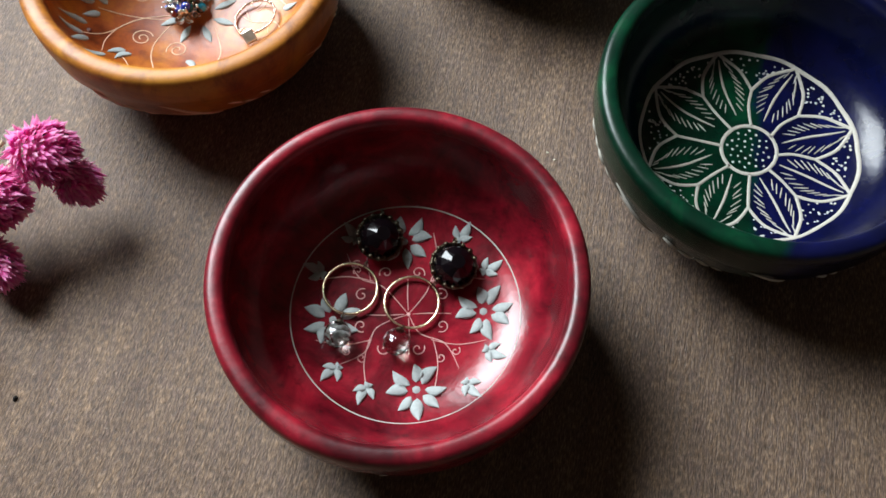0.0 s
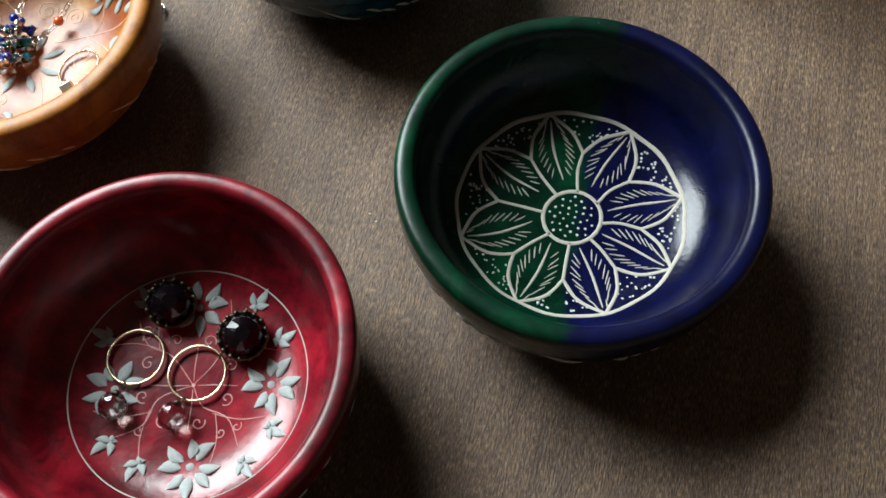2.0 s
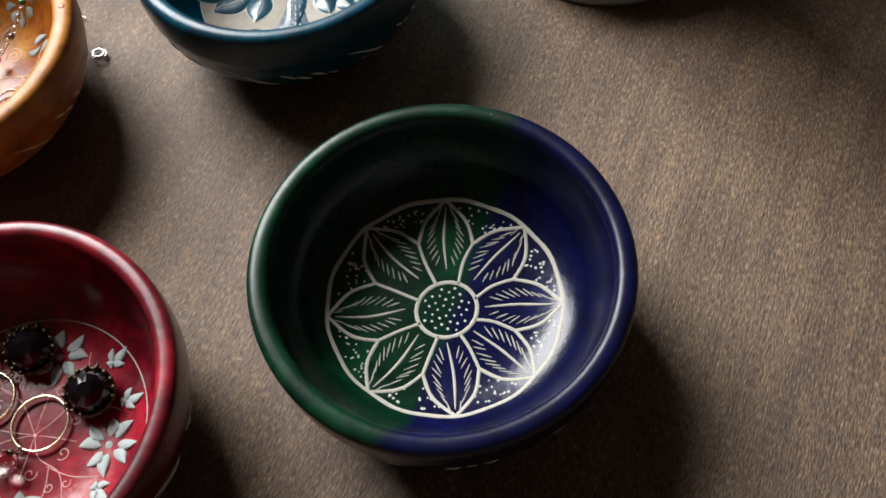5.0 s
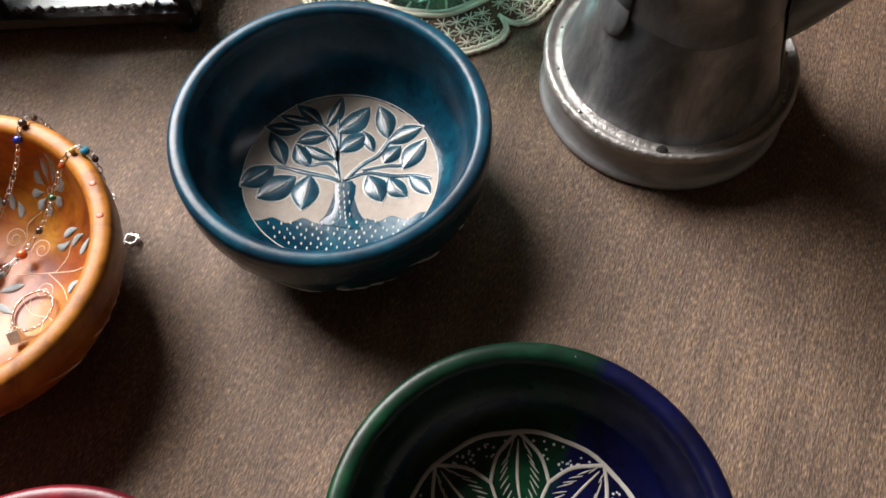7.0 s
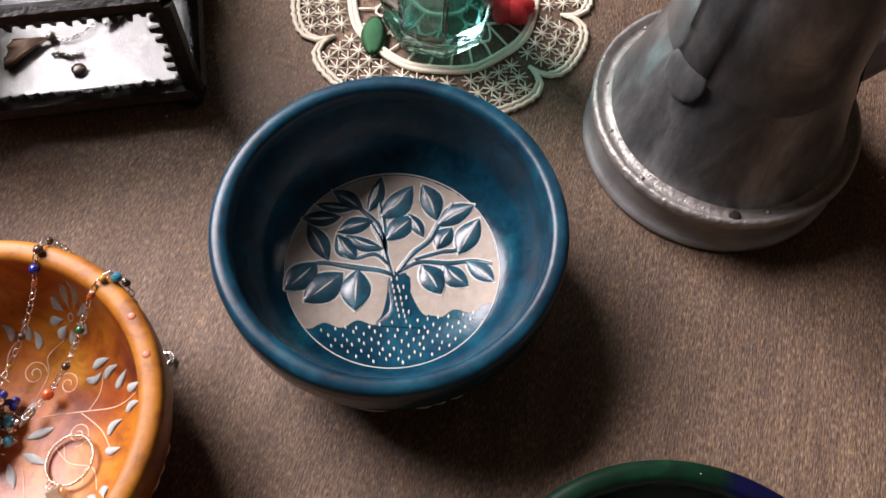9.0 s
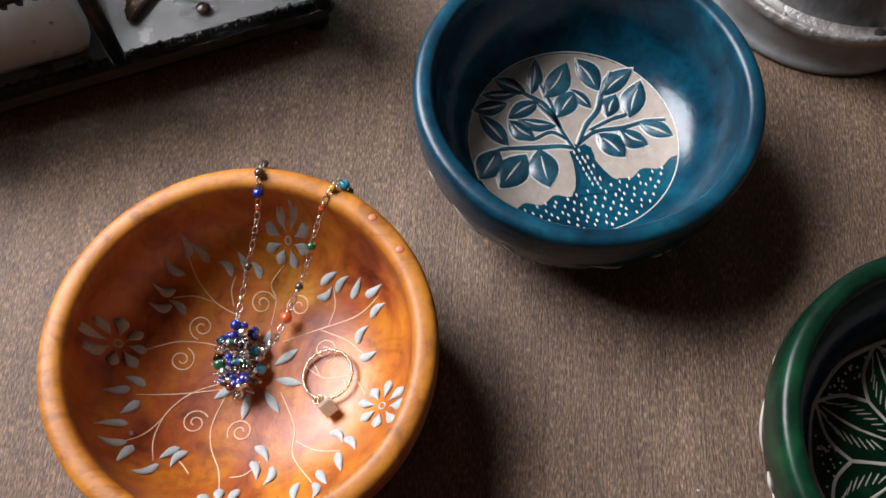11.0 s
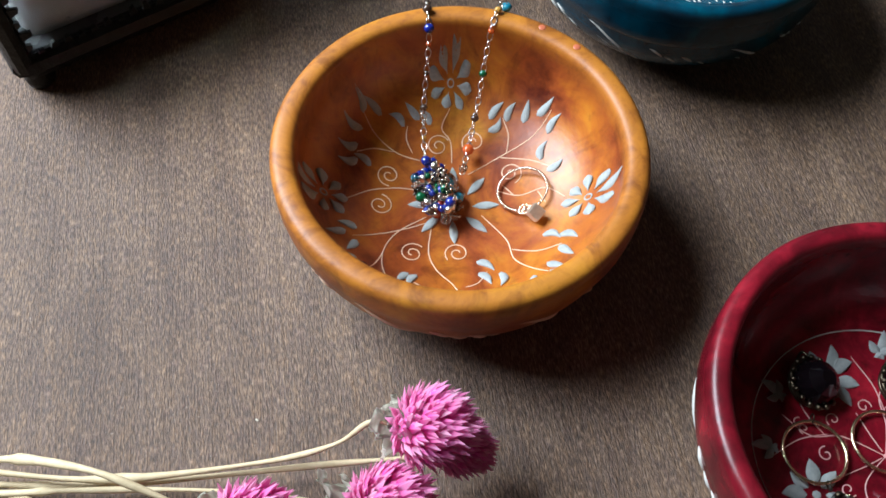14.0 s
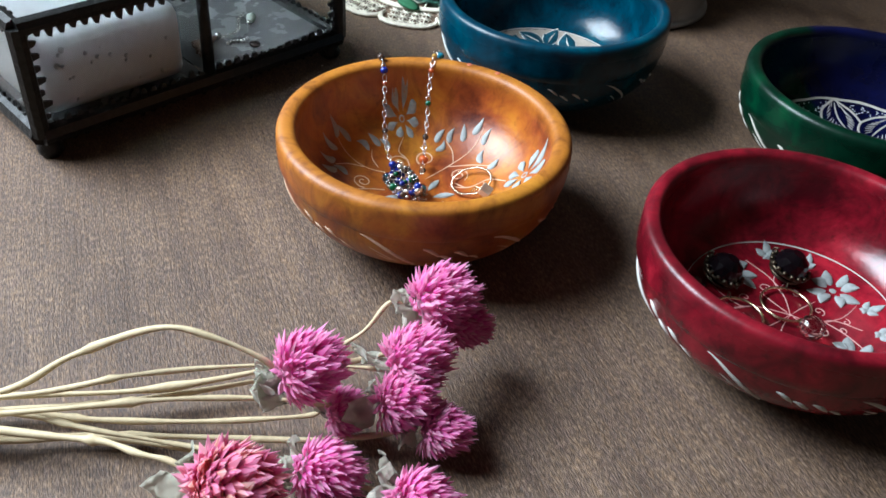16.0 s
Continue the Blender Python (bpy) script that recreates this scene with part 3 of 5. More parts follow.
def green_bowl():
    b = Bowl("soapstone bowl dyed half green, half navy, with carved flower", (0.1078, 0.1534, 0), 0.0524, 0.0408, 0.0463, 0.0108, 0.0175, M_TWO, 1.0, ridge=0.026)
    h, R, rc = b.height, 0.0346, 0.0089
    rng = random.Random(4)
    bm = bmesh.new()
    stroke(bm, [polar(R + 0.0002 * math.sin(k * 0.9), k * 4) for k in range(90)], 0.0015, h, True)
    part("carved_ring", bm, M_CUT, b.root)
    bm = bmesh.new()
    stroke(bm, [(0.0008 + p[0], -0.0012 + p[1]) for p in (polar(rc * (1 + 0.03 * math.sin(k * 0.21)), k * 6) for k in range(60))], 0.0016, h, True)
    part("carved_ring", bm, M_CUT, b.root)
    bm = bmesh.new()
    for i in range(34):
        r, a = 0.0074 * math.sqrt((i + 0.5) / 34), i * 137.5
        x, y = polar(r, a)
        dot(bm, (0.0008 + x, -0.0012 + y), rng.uniform(0.0005, 0.0007), h)
    part("carved_dots", bm, M_CUT_PALE, b.root)
    tips = [99.0, 54.5, 8.0, -33.0, -75.0, -118.5, -163.5, -217.0]
    for i, a in enumerate(tips):
        nxt = tips[(i + 1) % 8] - (360 if i == 7 else 0)
        prv = tips[i - 1] + (360 if i == 0 else 0)
        va, vb = (a + nxt) / 2, (a + prv) / 2
        ox, oy = 0.0008, -0.0012
        bm = bmesh.new()
        for v in (va, vb):
            valley = polar(0.0222, v)
            if v == va:
                start = polar(rc, v)
                stroke(bm, curve2([(ox + start[0], oy + start[1]), polar(0.0155, v + 1.5), valley], 4), 0.0013, h)
            bulge = polar(0.0288, a + (v - a) * 0.56)
            stroke(bm, curve2([valley, bulge, polar(R, a)], 6), 0.0014, h)
        # mid vein and the slanting hatches
        stroke(bm, curve2([polar(0.0118, a - 2), polar(0.022, a + 1.5), polar(0.0325, a)], 5), 0.0011, h, taper=0.7)
        for side in (-1, 1):
            for j in range(9):
                t = j / 8
                r0 = 0.0135 + 0.0165 * t
                wide = 18 * math.sin(math.pi * (0.22 + 0.68 * t)) * (0.022 / r0) ** 0.5
                p = polar(r0, a + side * wide * 0.85 + rng.uniform(-0.6, 0.6))
                q = polar(r0 + rng.uniform(0.0026, 0.0038), a + side * wide * 0.42)
                stroke(bm, [p, ((p[0] + q[0]) / 2, (p[1] + q[1]) / 2), q], 0.0006, h, taper=0.6)
        part("carved_petal", bm, M_CUT, b.root, "pale cut petal with veins")
        bm = bmesh.new()
        for j in range(22):
            r = 0.0252 + 0.0078 * math.sqrt(rng.random())
            span = 17 * (r - 0.0228) / 0.0105
            dot(bm, polar(r, va + rng.uniform(-span, span)), rng.uniform(0.0004, 0.0006), h)
        part("carved_dots", bm, M_CUT_PALE, b.root)
    for x, y, q in ((0.0067, 0.0489, 0.0007), (0.0085, 0.0483, 0.0004)):
        bm = bmesh.new()
        ball(bm, (x, y, b.top - 0.0004), q, 7, 5, 0.6)
        part("chip", bm, M_CUT_PALE, b.root, "tiny white chip in the rim")
    outside_scrolls(b, M_CUT, 0.026, 11, 0.8)


def daisy(bm, at, r, petals, phase, h, centre=0.0013, start=0.25, width=0.42, fat=0.62, vee=0.0, bend=0.0):
    for k in range(petals):
        a = phase + 360 * k / petals
        p, q = polar(r * start, a), polar(r * (1 + 0.08 * math.sin(k * 2.3)), a)
        drop(bm, (at[0] + p[0], at[1] + p[1]), (at[0] + q[0], at[1] + q[1]), r * width * (1 + 0.12 * math.sin(k * 3.7 + phase)), h, fat, vee=vee, bend=bend * math.sin(k * 2.9 + phase))
    if centre:
        stroke(bm, [(at[0] + x, at[1] + y) for x, y in (polar(centre, k * 30) for k in range(12))], 0.0005, h, True)


def red_bowl():
    b = Bowl("round soapstone bowl dyed deep red with engraved flowers", (-0.0022, 0.0982, 0), 0.0512, 0.0412, 0.0455, 0.0098, 0.0165, M_RED, 5.0, ridge=0.026)
    h, R = b.height, 0.0336
    bm = bmesh.new()
    stroke(bm, [(0.0012 + x, -0.0008 + y) for x, y in (polar(R, k * 4) for k in range(90))], 0.0004, h, True)
    part("engraved_ring", bm, M_CUT_PALE, b.root, "fine white ring")
    ox, oy = 0.002, -0.0013
    for fx, fy, ph in ((0.0243, -0.0006, 12), (0.0045, -0.0243, 5), (-0.0202, -0.0030, 22), (0.0005, 0.0222, 8)):
        bm = bmesh.new()
        daisy(bm, (fx, fy), 0.0086, 8, ph, h, 0, 0.28, 0.40, 0.42, 0.0007, 0.14)
        dot(bm, (fx, fy), 0.0014, h, 0.0006)
        part("engraved_flower", bm, M_CUT_GREY, b.root, "grey-white engraved flower")
    for d in (45, 135, 225, 315):
        bm = bmesh.new()
        main = [(ox, oy), polar(0.009, d - 8), polar(0.0165, d + 6), polar(0.0245, d - 2)]
        stroke(bm, curve2(main, 6), 0.00042, h, taper=0.5)
        for side in (-1, 1):
            e = polar(0.0265, d + side * 24)
            stroke(bm, curve2([polar(0.0125, d - side * 2), polar(0.0195, d + side * 12), e], 6), 0.0004, h, taper=0.5)
            c = polar(0.0128, d + side * 23)
            stroke(bm, spiral(c, 0.0021, radians(d - side * 70), 1.1, side), 0.00042, h)
            c = polar(0.0192, d + side * 4)
            stroke(bm, spiral((c[0] + 0.0012 * side, c[1]), 0.0015, radians(d + side * 90), 1.0, -side), 0.0004, h)
        part("engraved_vine", bm, M_CUT_ROSE, b.root, "thin pale engraved vine")
    for x, y in ((26.4, 13.0), (18.2, 24.0), (26.6, -13.4), (20.0, -23.8), (-10.2, -25.0), (-19.6, -19.0), (-25.8, 12.0), (-15.5, 24.0)):
        bm = bmesh.new()
        p = Vector((x / 1000, y / 1000))
        d = p.normalized()
        for turn_by, length, wide in ((0, 0.0058, 0.0028), (52, 0.0040, 0.0022), (-52, 0.0040, 0.0022), (140, 0.0020, 0.0014), (-140, 0.0020, 0.0014)):
            e = Matrix.Rotation(radians(turn_by), 2) @ d
            drop(bm, p - d * 0.0016, p - d * 0.0016 + e * length, wide, h, 0.40, lift=0.00014 + 0.00001 * abs(turn_by) / 58, bend=0.12 if turn_by > 0 else -0.1, vee=0.0005)
        part("engraved_leaf", bm, M_CUT_GREY, b.root, "grey-white engraved leaf")
    bm = bmesh.new()
    for k in range(4):
        a = 90 * k + 2
        stroke(bm, [(ox + x, oy + y) for x, y in (polar(0.0012, a), polar(0.006, a + 1), polar(0.0125, a - 1))], 0.0004, h, taper=0.4)
    dot(bm, (ox, oy), 0.0009, h)
    part("engraved_vine", bm, M_CUT_ROSE, b.root, "thin pale engraved vine")
    outside_scrolls(b, M_CUT_PALE, 0.026, 12, 0.8, 34)


def blue_bowl():
    b = Bowl("round soapstone bowl dyed teal blue with a carved tree", (0.0320, 0.2680, 0), 0.0509, 0.0430, 0.0451, 0.0094, 0.0165, M_TEAL, 9.0, ridge=0.027)
    h, R = b.height, 0.0334
    lean = Matrix.Rotation(radians(10), 2)

    def at(x, y):
        return x / 1000, y / 1000

    bm = bmesh.new()
    stroke(bm, [polar(R, k * 4) for k in range(90)], 0.0005, h, True)
    part("carved_ring", bm, M_CUT_PALE, b.root, "fine white ring")
    # chiselled ground behind the crown, ending above in the circle, below in a wavy edge
    bm = bmesh.new()
    n = 96
    lo, hi = [], []
    for i in range(n):
        x = -0.985 + 1.97 * i / (n - 1)
        top = math.sqrt(max(1 - x * x, 0)) * 0.985
        wave = -0.50 - 0.03 * math.sin(x * 21)
        wave = max(wave, -math.sqrt(max(1 - x * x, 0)) * 0.985)
        beside = abs(x - 0.03)
        if beside < 0.10:
            wave = 0.0
        elif beside < 0.24:
            wave = -0.5 + 0.3 * ((0.24 - beside) / 0.14) ** 2
        col = []
        for j in range(9):
            y = wave + (top - wave) * j / 8
            jig = 0.00009 * noise.noise((x * 14, y * 14, 0.0))
            edge = 0.00014 if 0 < j < 8 and 0 < i < n - 1 else 0.00003
            q = lean @ Vector((x * R, y * R))
            col.append(bm.verts.new((q.x, q.y, h(q.length) + edge + jig)))
        if lo:
            for j in range(8):
                bm.faces.new((lo[j], col[j], col[j + 1], lo[j + 1]))
        lo = col
    part("chiselled_ground", bm, M_GROUND, b.root, "rough beige cut ground")
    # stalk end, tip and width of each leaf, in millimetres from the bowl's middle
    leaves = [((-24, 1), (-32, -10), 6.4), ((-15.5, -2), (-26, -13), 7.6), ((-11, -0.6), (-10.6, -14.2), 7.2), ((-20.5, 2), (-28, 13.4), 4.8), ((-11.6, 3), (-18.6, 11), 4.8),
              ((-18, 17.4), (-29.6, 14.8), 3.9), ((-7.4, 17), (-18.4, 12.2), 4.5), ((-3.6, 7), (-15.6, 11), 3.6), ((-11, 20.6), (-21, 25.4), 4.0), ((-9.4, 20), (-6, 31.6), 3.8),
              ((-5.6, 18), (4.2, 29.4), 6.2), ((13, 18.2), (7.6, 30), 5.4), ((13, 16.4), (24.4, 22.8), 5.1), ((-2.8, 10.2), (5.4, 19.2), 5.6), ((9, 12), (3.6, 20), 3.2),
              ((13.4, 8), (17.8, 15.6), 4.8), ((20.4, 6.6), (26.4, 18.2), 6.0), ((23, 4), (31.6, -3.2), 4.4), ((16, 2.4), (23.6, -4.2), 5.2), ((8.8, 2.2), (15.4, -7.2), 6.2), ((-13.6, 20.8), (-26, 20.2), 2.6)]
    # branches and trunk stand above the ground
    limbs = [([(0, -2), (-4, -0.6), (-12, 0), (-21, 1), (-25, 0.4)], 0.0013),
             ([(0, -2), (-2.6, 5), (-3.4, 9.4), (-6.4, 16), (-11, 20), (-14.4, 22.6)], 0.0013),
             ([(-3, 7), (-4, 16), (-5, 19), (-6.4, 25)], 0.0011),
             ([(1.6, -1), (6, 6), (11, 11), (14, 18), (18, 24)], 0.0013),
             ([(1.6, -1), (8, 3), (17, 3.2), (25, 4.2), (31, 3)], 0.0012),
             ([(6.6, 4), (15, 7), (20, 8.2), (24, 13)], 0.0011),
             ([(-1.6, 1.6), (-6, 5), (-12, 3.2), (-16, 4)], 0.0010),
             ([(-2.6, 6), (-5, 11), (-8.4, 16)], 0.0010)]
    for pts, w in limbs:
        line = curve2([at(*p) for p in pts], 5)
        bm = bmesh.new()
        stroke(bm, line, w * 2.2 + 0.0010, h, lift=0.00034, taper=0.3)
        part("branch_outline", bm, M_CUT_PALE, b.root, "pale cut outline of a branch")
        bm = bmesh.new()
        stroke(bm, line, w * 2.2, h, lift=0.00044, taper=0.45)
        part("carved_branch", bm, M_TEAL_SHEEN, b.root, "dark teal raised branch")
    bm = bmesh.new()
    rows = []
    for x0, x1, y in ((-1.9, 3.2, -0.5), (-2.0, 6.4, -2.4), (-1.2, 6.4, -5.5), (-0.4, 5.8, -8.5), (0.1, 5.6, -11.5), (-0.2, 6.6, -14.2), (-2.4, 9.0, -16.8), (-4.5, 11.0, -19.0)):
        row = []
        for k in range(7):
            p = Vector(at(x0 + (x1 - x0) * k / 6, y))
            row.append(bm.verts.new((p.x, p.y, h(p.length) + (0.00003 if k in (0, 6) else 0.00026))))
        rows.append(row)
    for r0, r1 in zip(rows, rows[1:]):
        for k in range(6):
            bm.faces.new((r0[k], r1[k], r1[k + 1], r0[k + 1]))
    part("carved_trunk", bm, M_TEAL, b.root, "dark teal raised tree trunk")
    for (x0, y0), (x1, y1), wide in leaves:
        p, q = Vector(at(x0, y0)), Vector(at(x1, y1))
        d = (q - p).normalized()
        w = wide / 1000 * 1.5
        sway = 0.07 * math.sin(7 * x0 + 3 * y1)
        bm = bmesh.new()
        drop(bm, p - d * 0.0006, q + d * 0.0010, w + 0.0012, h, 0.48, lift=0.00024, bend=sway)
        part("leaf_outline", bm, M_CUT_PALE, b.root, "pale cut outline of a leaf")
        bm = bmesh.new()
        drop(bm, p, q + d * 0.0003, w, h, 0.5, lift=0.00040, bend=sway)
        leaf = part("carved_leaf", bm, M_TEAL_SHEEN, b.root, "dark teal raised leaf")
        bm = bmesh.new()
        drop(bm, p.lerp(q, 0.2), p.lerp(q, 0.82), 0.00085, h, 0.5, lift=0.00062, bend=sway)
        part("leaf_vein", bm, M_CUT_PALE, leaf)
    rng = random.Random(8)
    bm = bmesh.new()
    for row in range(8):
        for k in range(17):
            x = -0.9 + 1.8 * (k + 0.5 * (row % 2) + rng.uniform(-0.18, 0.18)) / 17
            y = -0.54 - 0.06 * row + rng.uniform(-0.015, 0.015)
            if math.hypot(x, y) > 0.95:
                continue
            tip = 0.35 * x + rng.uniform(-0.15, 0.15)
            top, low = lean @ Vector((x * R + tip * 0.0005, y * R + 0.0008)), lean @ Vector((x * R - tip * 0.0005, y * R - 0.0006))
            drop(bm, top, low, rng.uniform(0.0005, 0.0008), h, 0.5, lift=0.0004 if abs(x - 0.05) < 0.14 else 0.0002)
    for row in range(7):
        for k in range(2 + row % 2):
            x, y = at(0.7 + 0.55 * row + 1.7 * (k - 0.6), -3.2 - 2.1 * row + rng.uniform(-0.6, 0.6))
            drop(bm, (x, y + 0.0008), (x + 0.0003, y - 0.0008), 0.00065, h, 0.5, lift=0.0005)
    part("stippled_ground", bm, M_CUT_PALE, b.root, "ground stippled with small white cuts")
    outside_scrolls(b, M_CUT_PALE, 0.027, 13, 0.6)


def orange_bowl():
    b = Bowl("round soapstone bowl dyed orange with engraved flowers and vines", (-0.0724, 0.2071, 0), 0.0506, 0.0401, 0.0437, 0.0090, 0.003, M_ORANGE, 14.0, ridge=0.027, swell=2.45)
    h = b.height
    rng = random.Random(21)

    def spray(stems, leaves):
        """A vine of one or more stems with drop-shaped leaves that point outwards; millimetres from the bowl's middle."""
        bm = bmesh.new()
        for line in stems:
            stroke(bm, curve2([(x / 1000, y / 1000) for x, y in line], 6), 0.00046, h, taper=0.35)
        part("engraved_vine", bm, M_CUT_LINE, b.root, "thin pale engraved vine")
        for x, y in leaves:
            p = Vector((x / 1000, y / 1000))
            d = Matrix.Rotation(radians(rng.uniform(-38, 38)), 2) @ p.normalized()
            bm = bmesh.new()
            drop(bm, p - d * 0.0021, p + d * rng.uniform(0.0031, 0.0041), 0.0025, h, 0.30, bend=rng.uniform(-0.26, 0.26), vee=0.0005)
            part("engraved_leaf", bm, M_CUT_GREY, b.root, "grey-white engraved leaf")

    for x, y, ph in ((12.4, 35.6, 8), (-36.4, 11.3, 30), (33.2, -16.8, 20), (-11.6, -37.6, 2)):
        bm = bmesh.new()
        daisy(bm, (x / 1000, y / 1000), 0.0068, 8, ph, h, 0.0009, 0.3, 0.42, 0.68, 0.0006)
        part("engraved_flower", bm, M_CUT_GREY, b.root, "white engraved daisy")
    bm = bmesh.new()
    for k in range(8):
        a = 45 * k - 25
        x, y = polar(0.0055, a)
        x2, y2 = polar(0.0135, a + 4)
        drop(bm, (x - 0.001, y), (x2 - 0.001, y2), 0.0026, h, 0.5, vee=0.0005)
    part("engraved_flower", bm, M_CUT_GREY, b.root, "grey-white engraved leaf star")
    spray([[(7.2, 8.5), (18.5, 10.2), (29.4, 11.2), (36.2, 14.1)], [(20.5, 10.2), (23.4, 15.4), (23.7, 20.7)]], [(21.9, 23.2), (25.9, 20.5), (29.8, 17.9), (34.5, 16), (35, 10.1), (20.2, 20)])
    spray([[(18.4, 9.9), (25.5, 5.2), (29.7, 0)]], [(29.8, 4.7), (30.5, -0.8)])
    spray([[(5.3, -6.3), (8.4, -16.9), (7.5, -25.1), (12.5, -34)], [(8.3, -20.9), (14.1, -24.9), (20.6, -26.4)]], [(19.3, -21.9), (22.9, -24.7), (20, -28.7), (14.9, -32.5), (12.9, -36), (8.5, -35.2)])
    spray([[(-9.4, -28.6), (-5.5, -28.4), (-1.4, -25.3)]], [(-1.5, -22.4), (-3.3, -26.8), (1, -29)])
    spray([[(-10, -5), (-14, -12.9), (-14.3, -19.6), (-12.3, -26.1), (-11.8, -33)]], [])
    spray([[(-10.1, -1), (-19.3, -3.2), (-25.6, -8.2), (-28.6, -15.2), (-28.3, -21.8)], [(-24.2, -6.6), (-30, -13.3), (-35.9, -16.7)], [(-24.1, -20.2), (-21.4, -23.5), (-19.7, -26.3)]], [(-28.9, -23.5), (-24.1, -19.5), (-36.5, -11.3), (-36.4, -16.2), (-33.9, -19.2), (-21.7, -21.2)])
    spray([[(-11.2, -3), (-22.3, -3), (-33, -2.7)]], [(-36.3, -1.2), (-32.6, 0.8), (-33.8, -5.9)])
    spray([[(-4.6, 17.9), (-10.6, 22.3), (-14.8, 28.7), (-16.2, 34.3)], [(-11.3, 22.7), (-16.6, 24.7), (-22.2, 24.3)]], [(-16.8, 36.1), (-12.4, 34.8), (-19.6, 31.7), (-23.1, 26.8), (-24.7, 22.4), (-20.9, 21.2)])
    spray([[(-31, 9.9), (-22.5, 12.1), (-14.7, 11.1), (-9.9, 9.1)]], [])
    spray([[(-5.9, 20.9), (-6, 25.6), (-4.3, 29.1)]], [(-6.6, 30.8), (-1, 31.7), (2, 29.5)])
    spray([[(10, 30), (5.6, 25.7), (6.5, 20.7), (4.2, 13.9)]], [])
    spray([[(12.7, 0.2), (18.1, -4.4), (25.8, -5.8), (29, -12)], [(23.5, -5.6), (23.8, -10.3)], [(16.8, -3.4), (15.3, 0.7)]], [])
    for x, y, start, hand in ((-18.5, -11.7, 20, 1), (-6.4, -15.9, 200, -1), (-15.3, 15.8, 250, -1), (-21.4, 6.9, 60, -1), (2.4, 20.7, 10, 1), (13.0, 18.0, 200, -1), (18.9, 3.8, 270, 1)):
        bm = bmesh.new()
        stroke(bm, spiral((x / 1000, y / 1000), 0.0037, radians(start), 1.6, hand, 28), 0.00046, h)
        part("engraved_scroll", bm, M_CUT_LINE, b.root, "thin pale engraved scroll")
    for x, y in ((0.0376, 0.0291), (0.0436, 0.0187)):
        bm = bmesh.new()
        r = math.hypot(x, y)
        ball(bm, (x, y, b.top - 0.0001), 0.0012, 10, 6, 0.25)
        part("knot", bm, M_KNOT, b.root, "small reddish knot in the rim")
    bm = bmesh.new()
    x, y = -0.0336, -0.0141
    ball(bm, (x, y, h(math.hypot(x, y)) + 0.0001), 0.0011, 10, 6, 0.3)
    part("knot", bm, M_KNOT_DARK, b.root, "small dark red spot in the stone")
    outside_scrolls(b, M_CUT_LINE, 0.027, 14, 0.68, 9)


# ---- jewellery ----
def faceted_stone(bm, m, r, depth):
    """A brilliant-like cut: flat table, two rows of facets above and one below."""
    n = 12
    rows = [(0.34, depth * 0.52, 0.0), (0.78, depth * 0.34, 0.5), (1.0, 0.0, 0.0), (0.8, -depth * 0.4, 0.5)]
    rings = [[bm.verts.new(m @ Vector((r * f * math.cos(2 * math.pi * (k + o) / n), r * f * math.sin(2 * math.pi * (k + o) / n), z))) for k in range(n)] for f, z, o in rows]
    bm.faces.new(rings[0])
    bm.faces.new(rings[-1][::-1])
    for i in range(3):
        a, b = rings[i], rings[i + 1]
        o = 0 if rows[i][2] < rows[i + 1][2] else 1
        for k in range(n):
            nx = (k + 1) % n
            if o == 0:
                bm.faces.new((a[k], b[k], a[nx]))
                bm.faces.new((b[k], b[nx], a[nx]))
            else:
                bm.faces.new((a[k], b[k], b[nx]))
                bm.faces.new((a[k], b[nx], a[nx]))


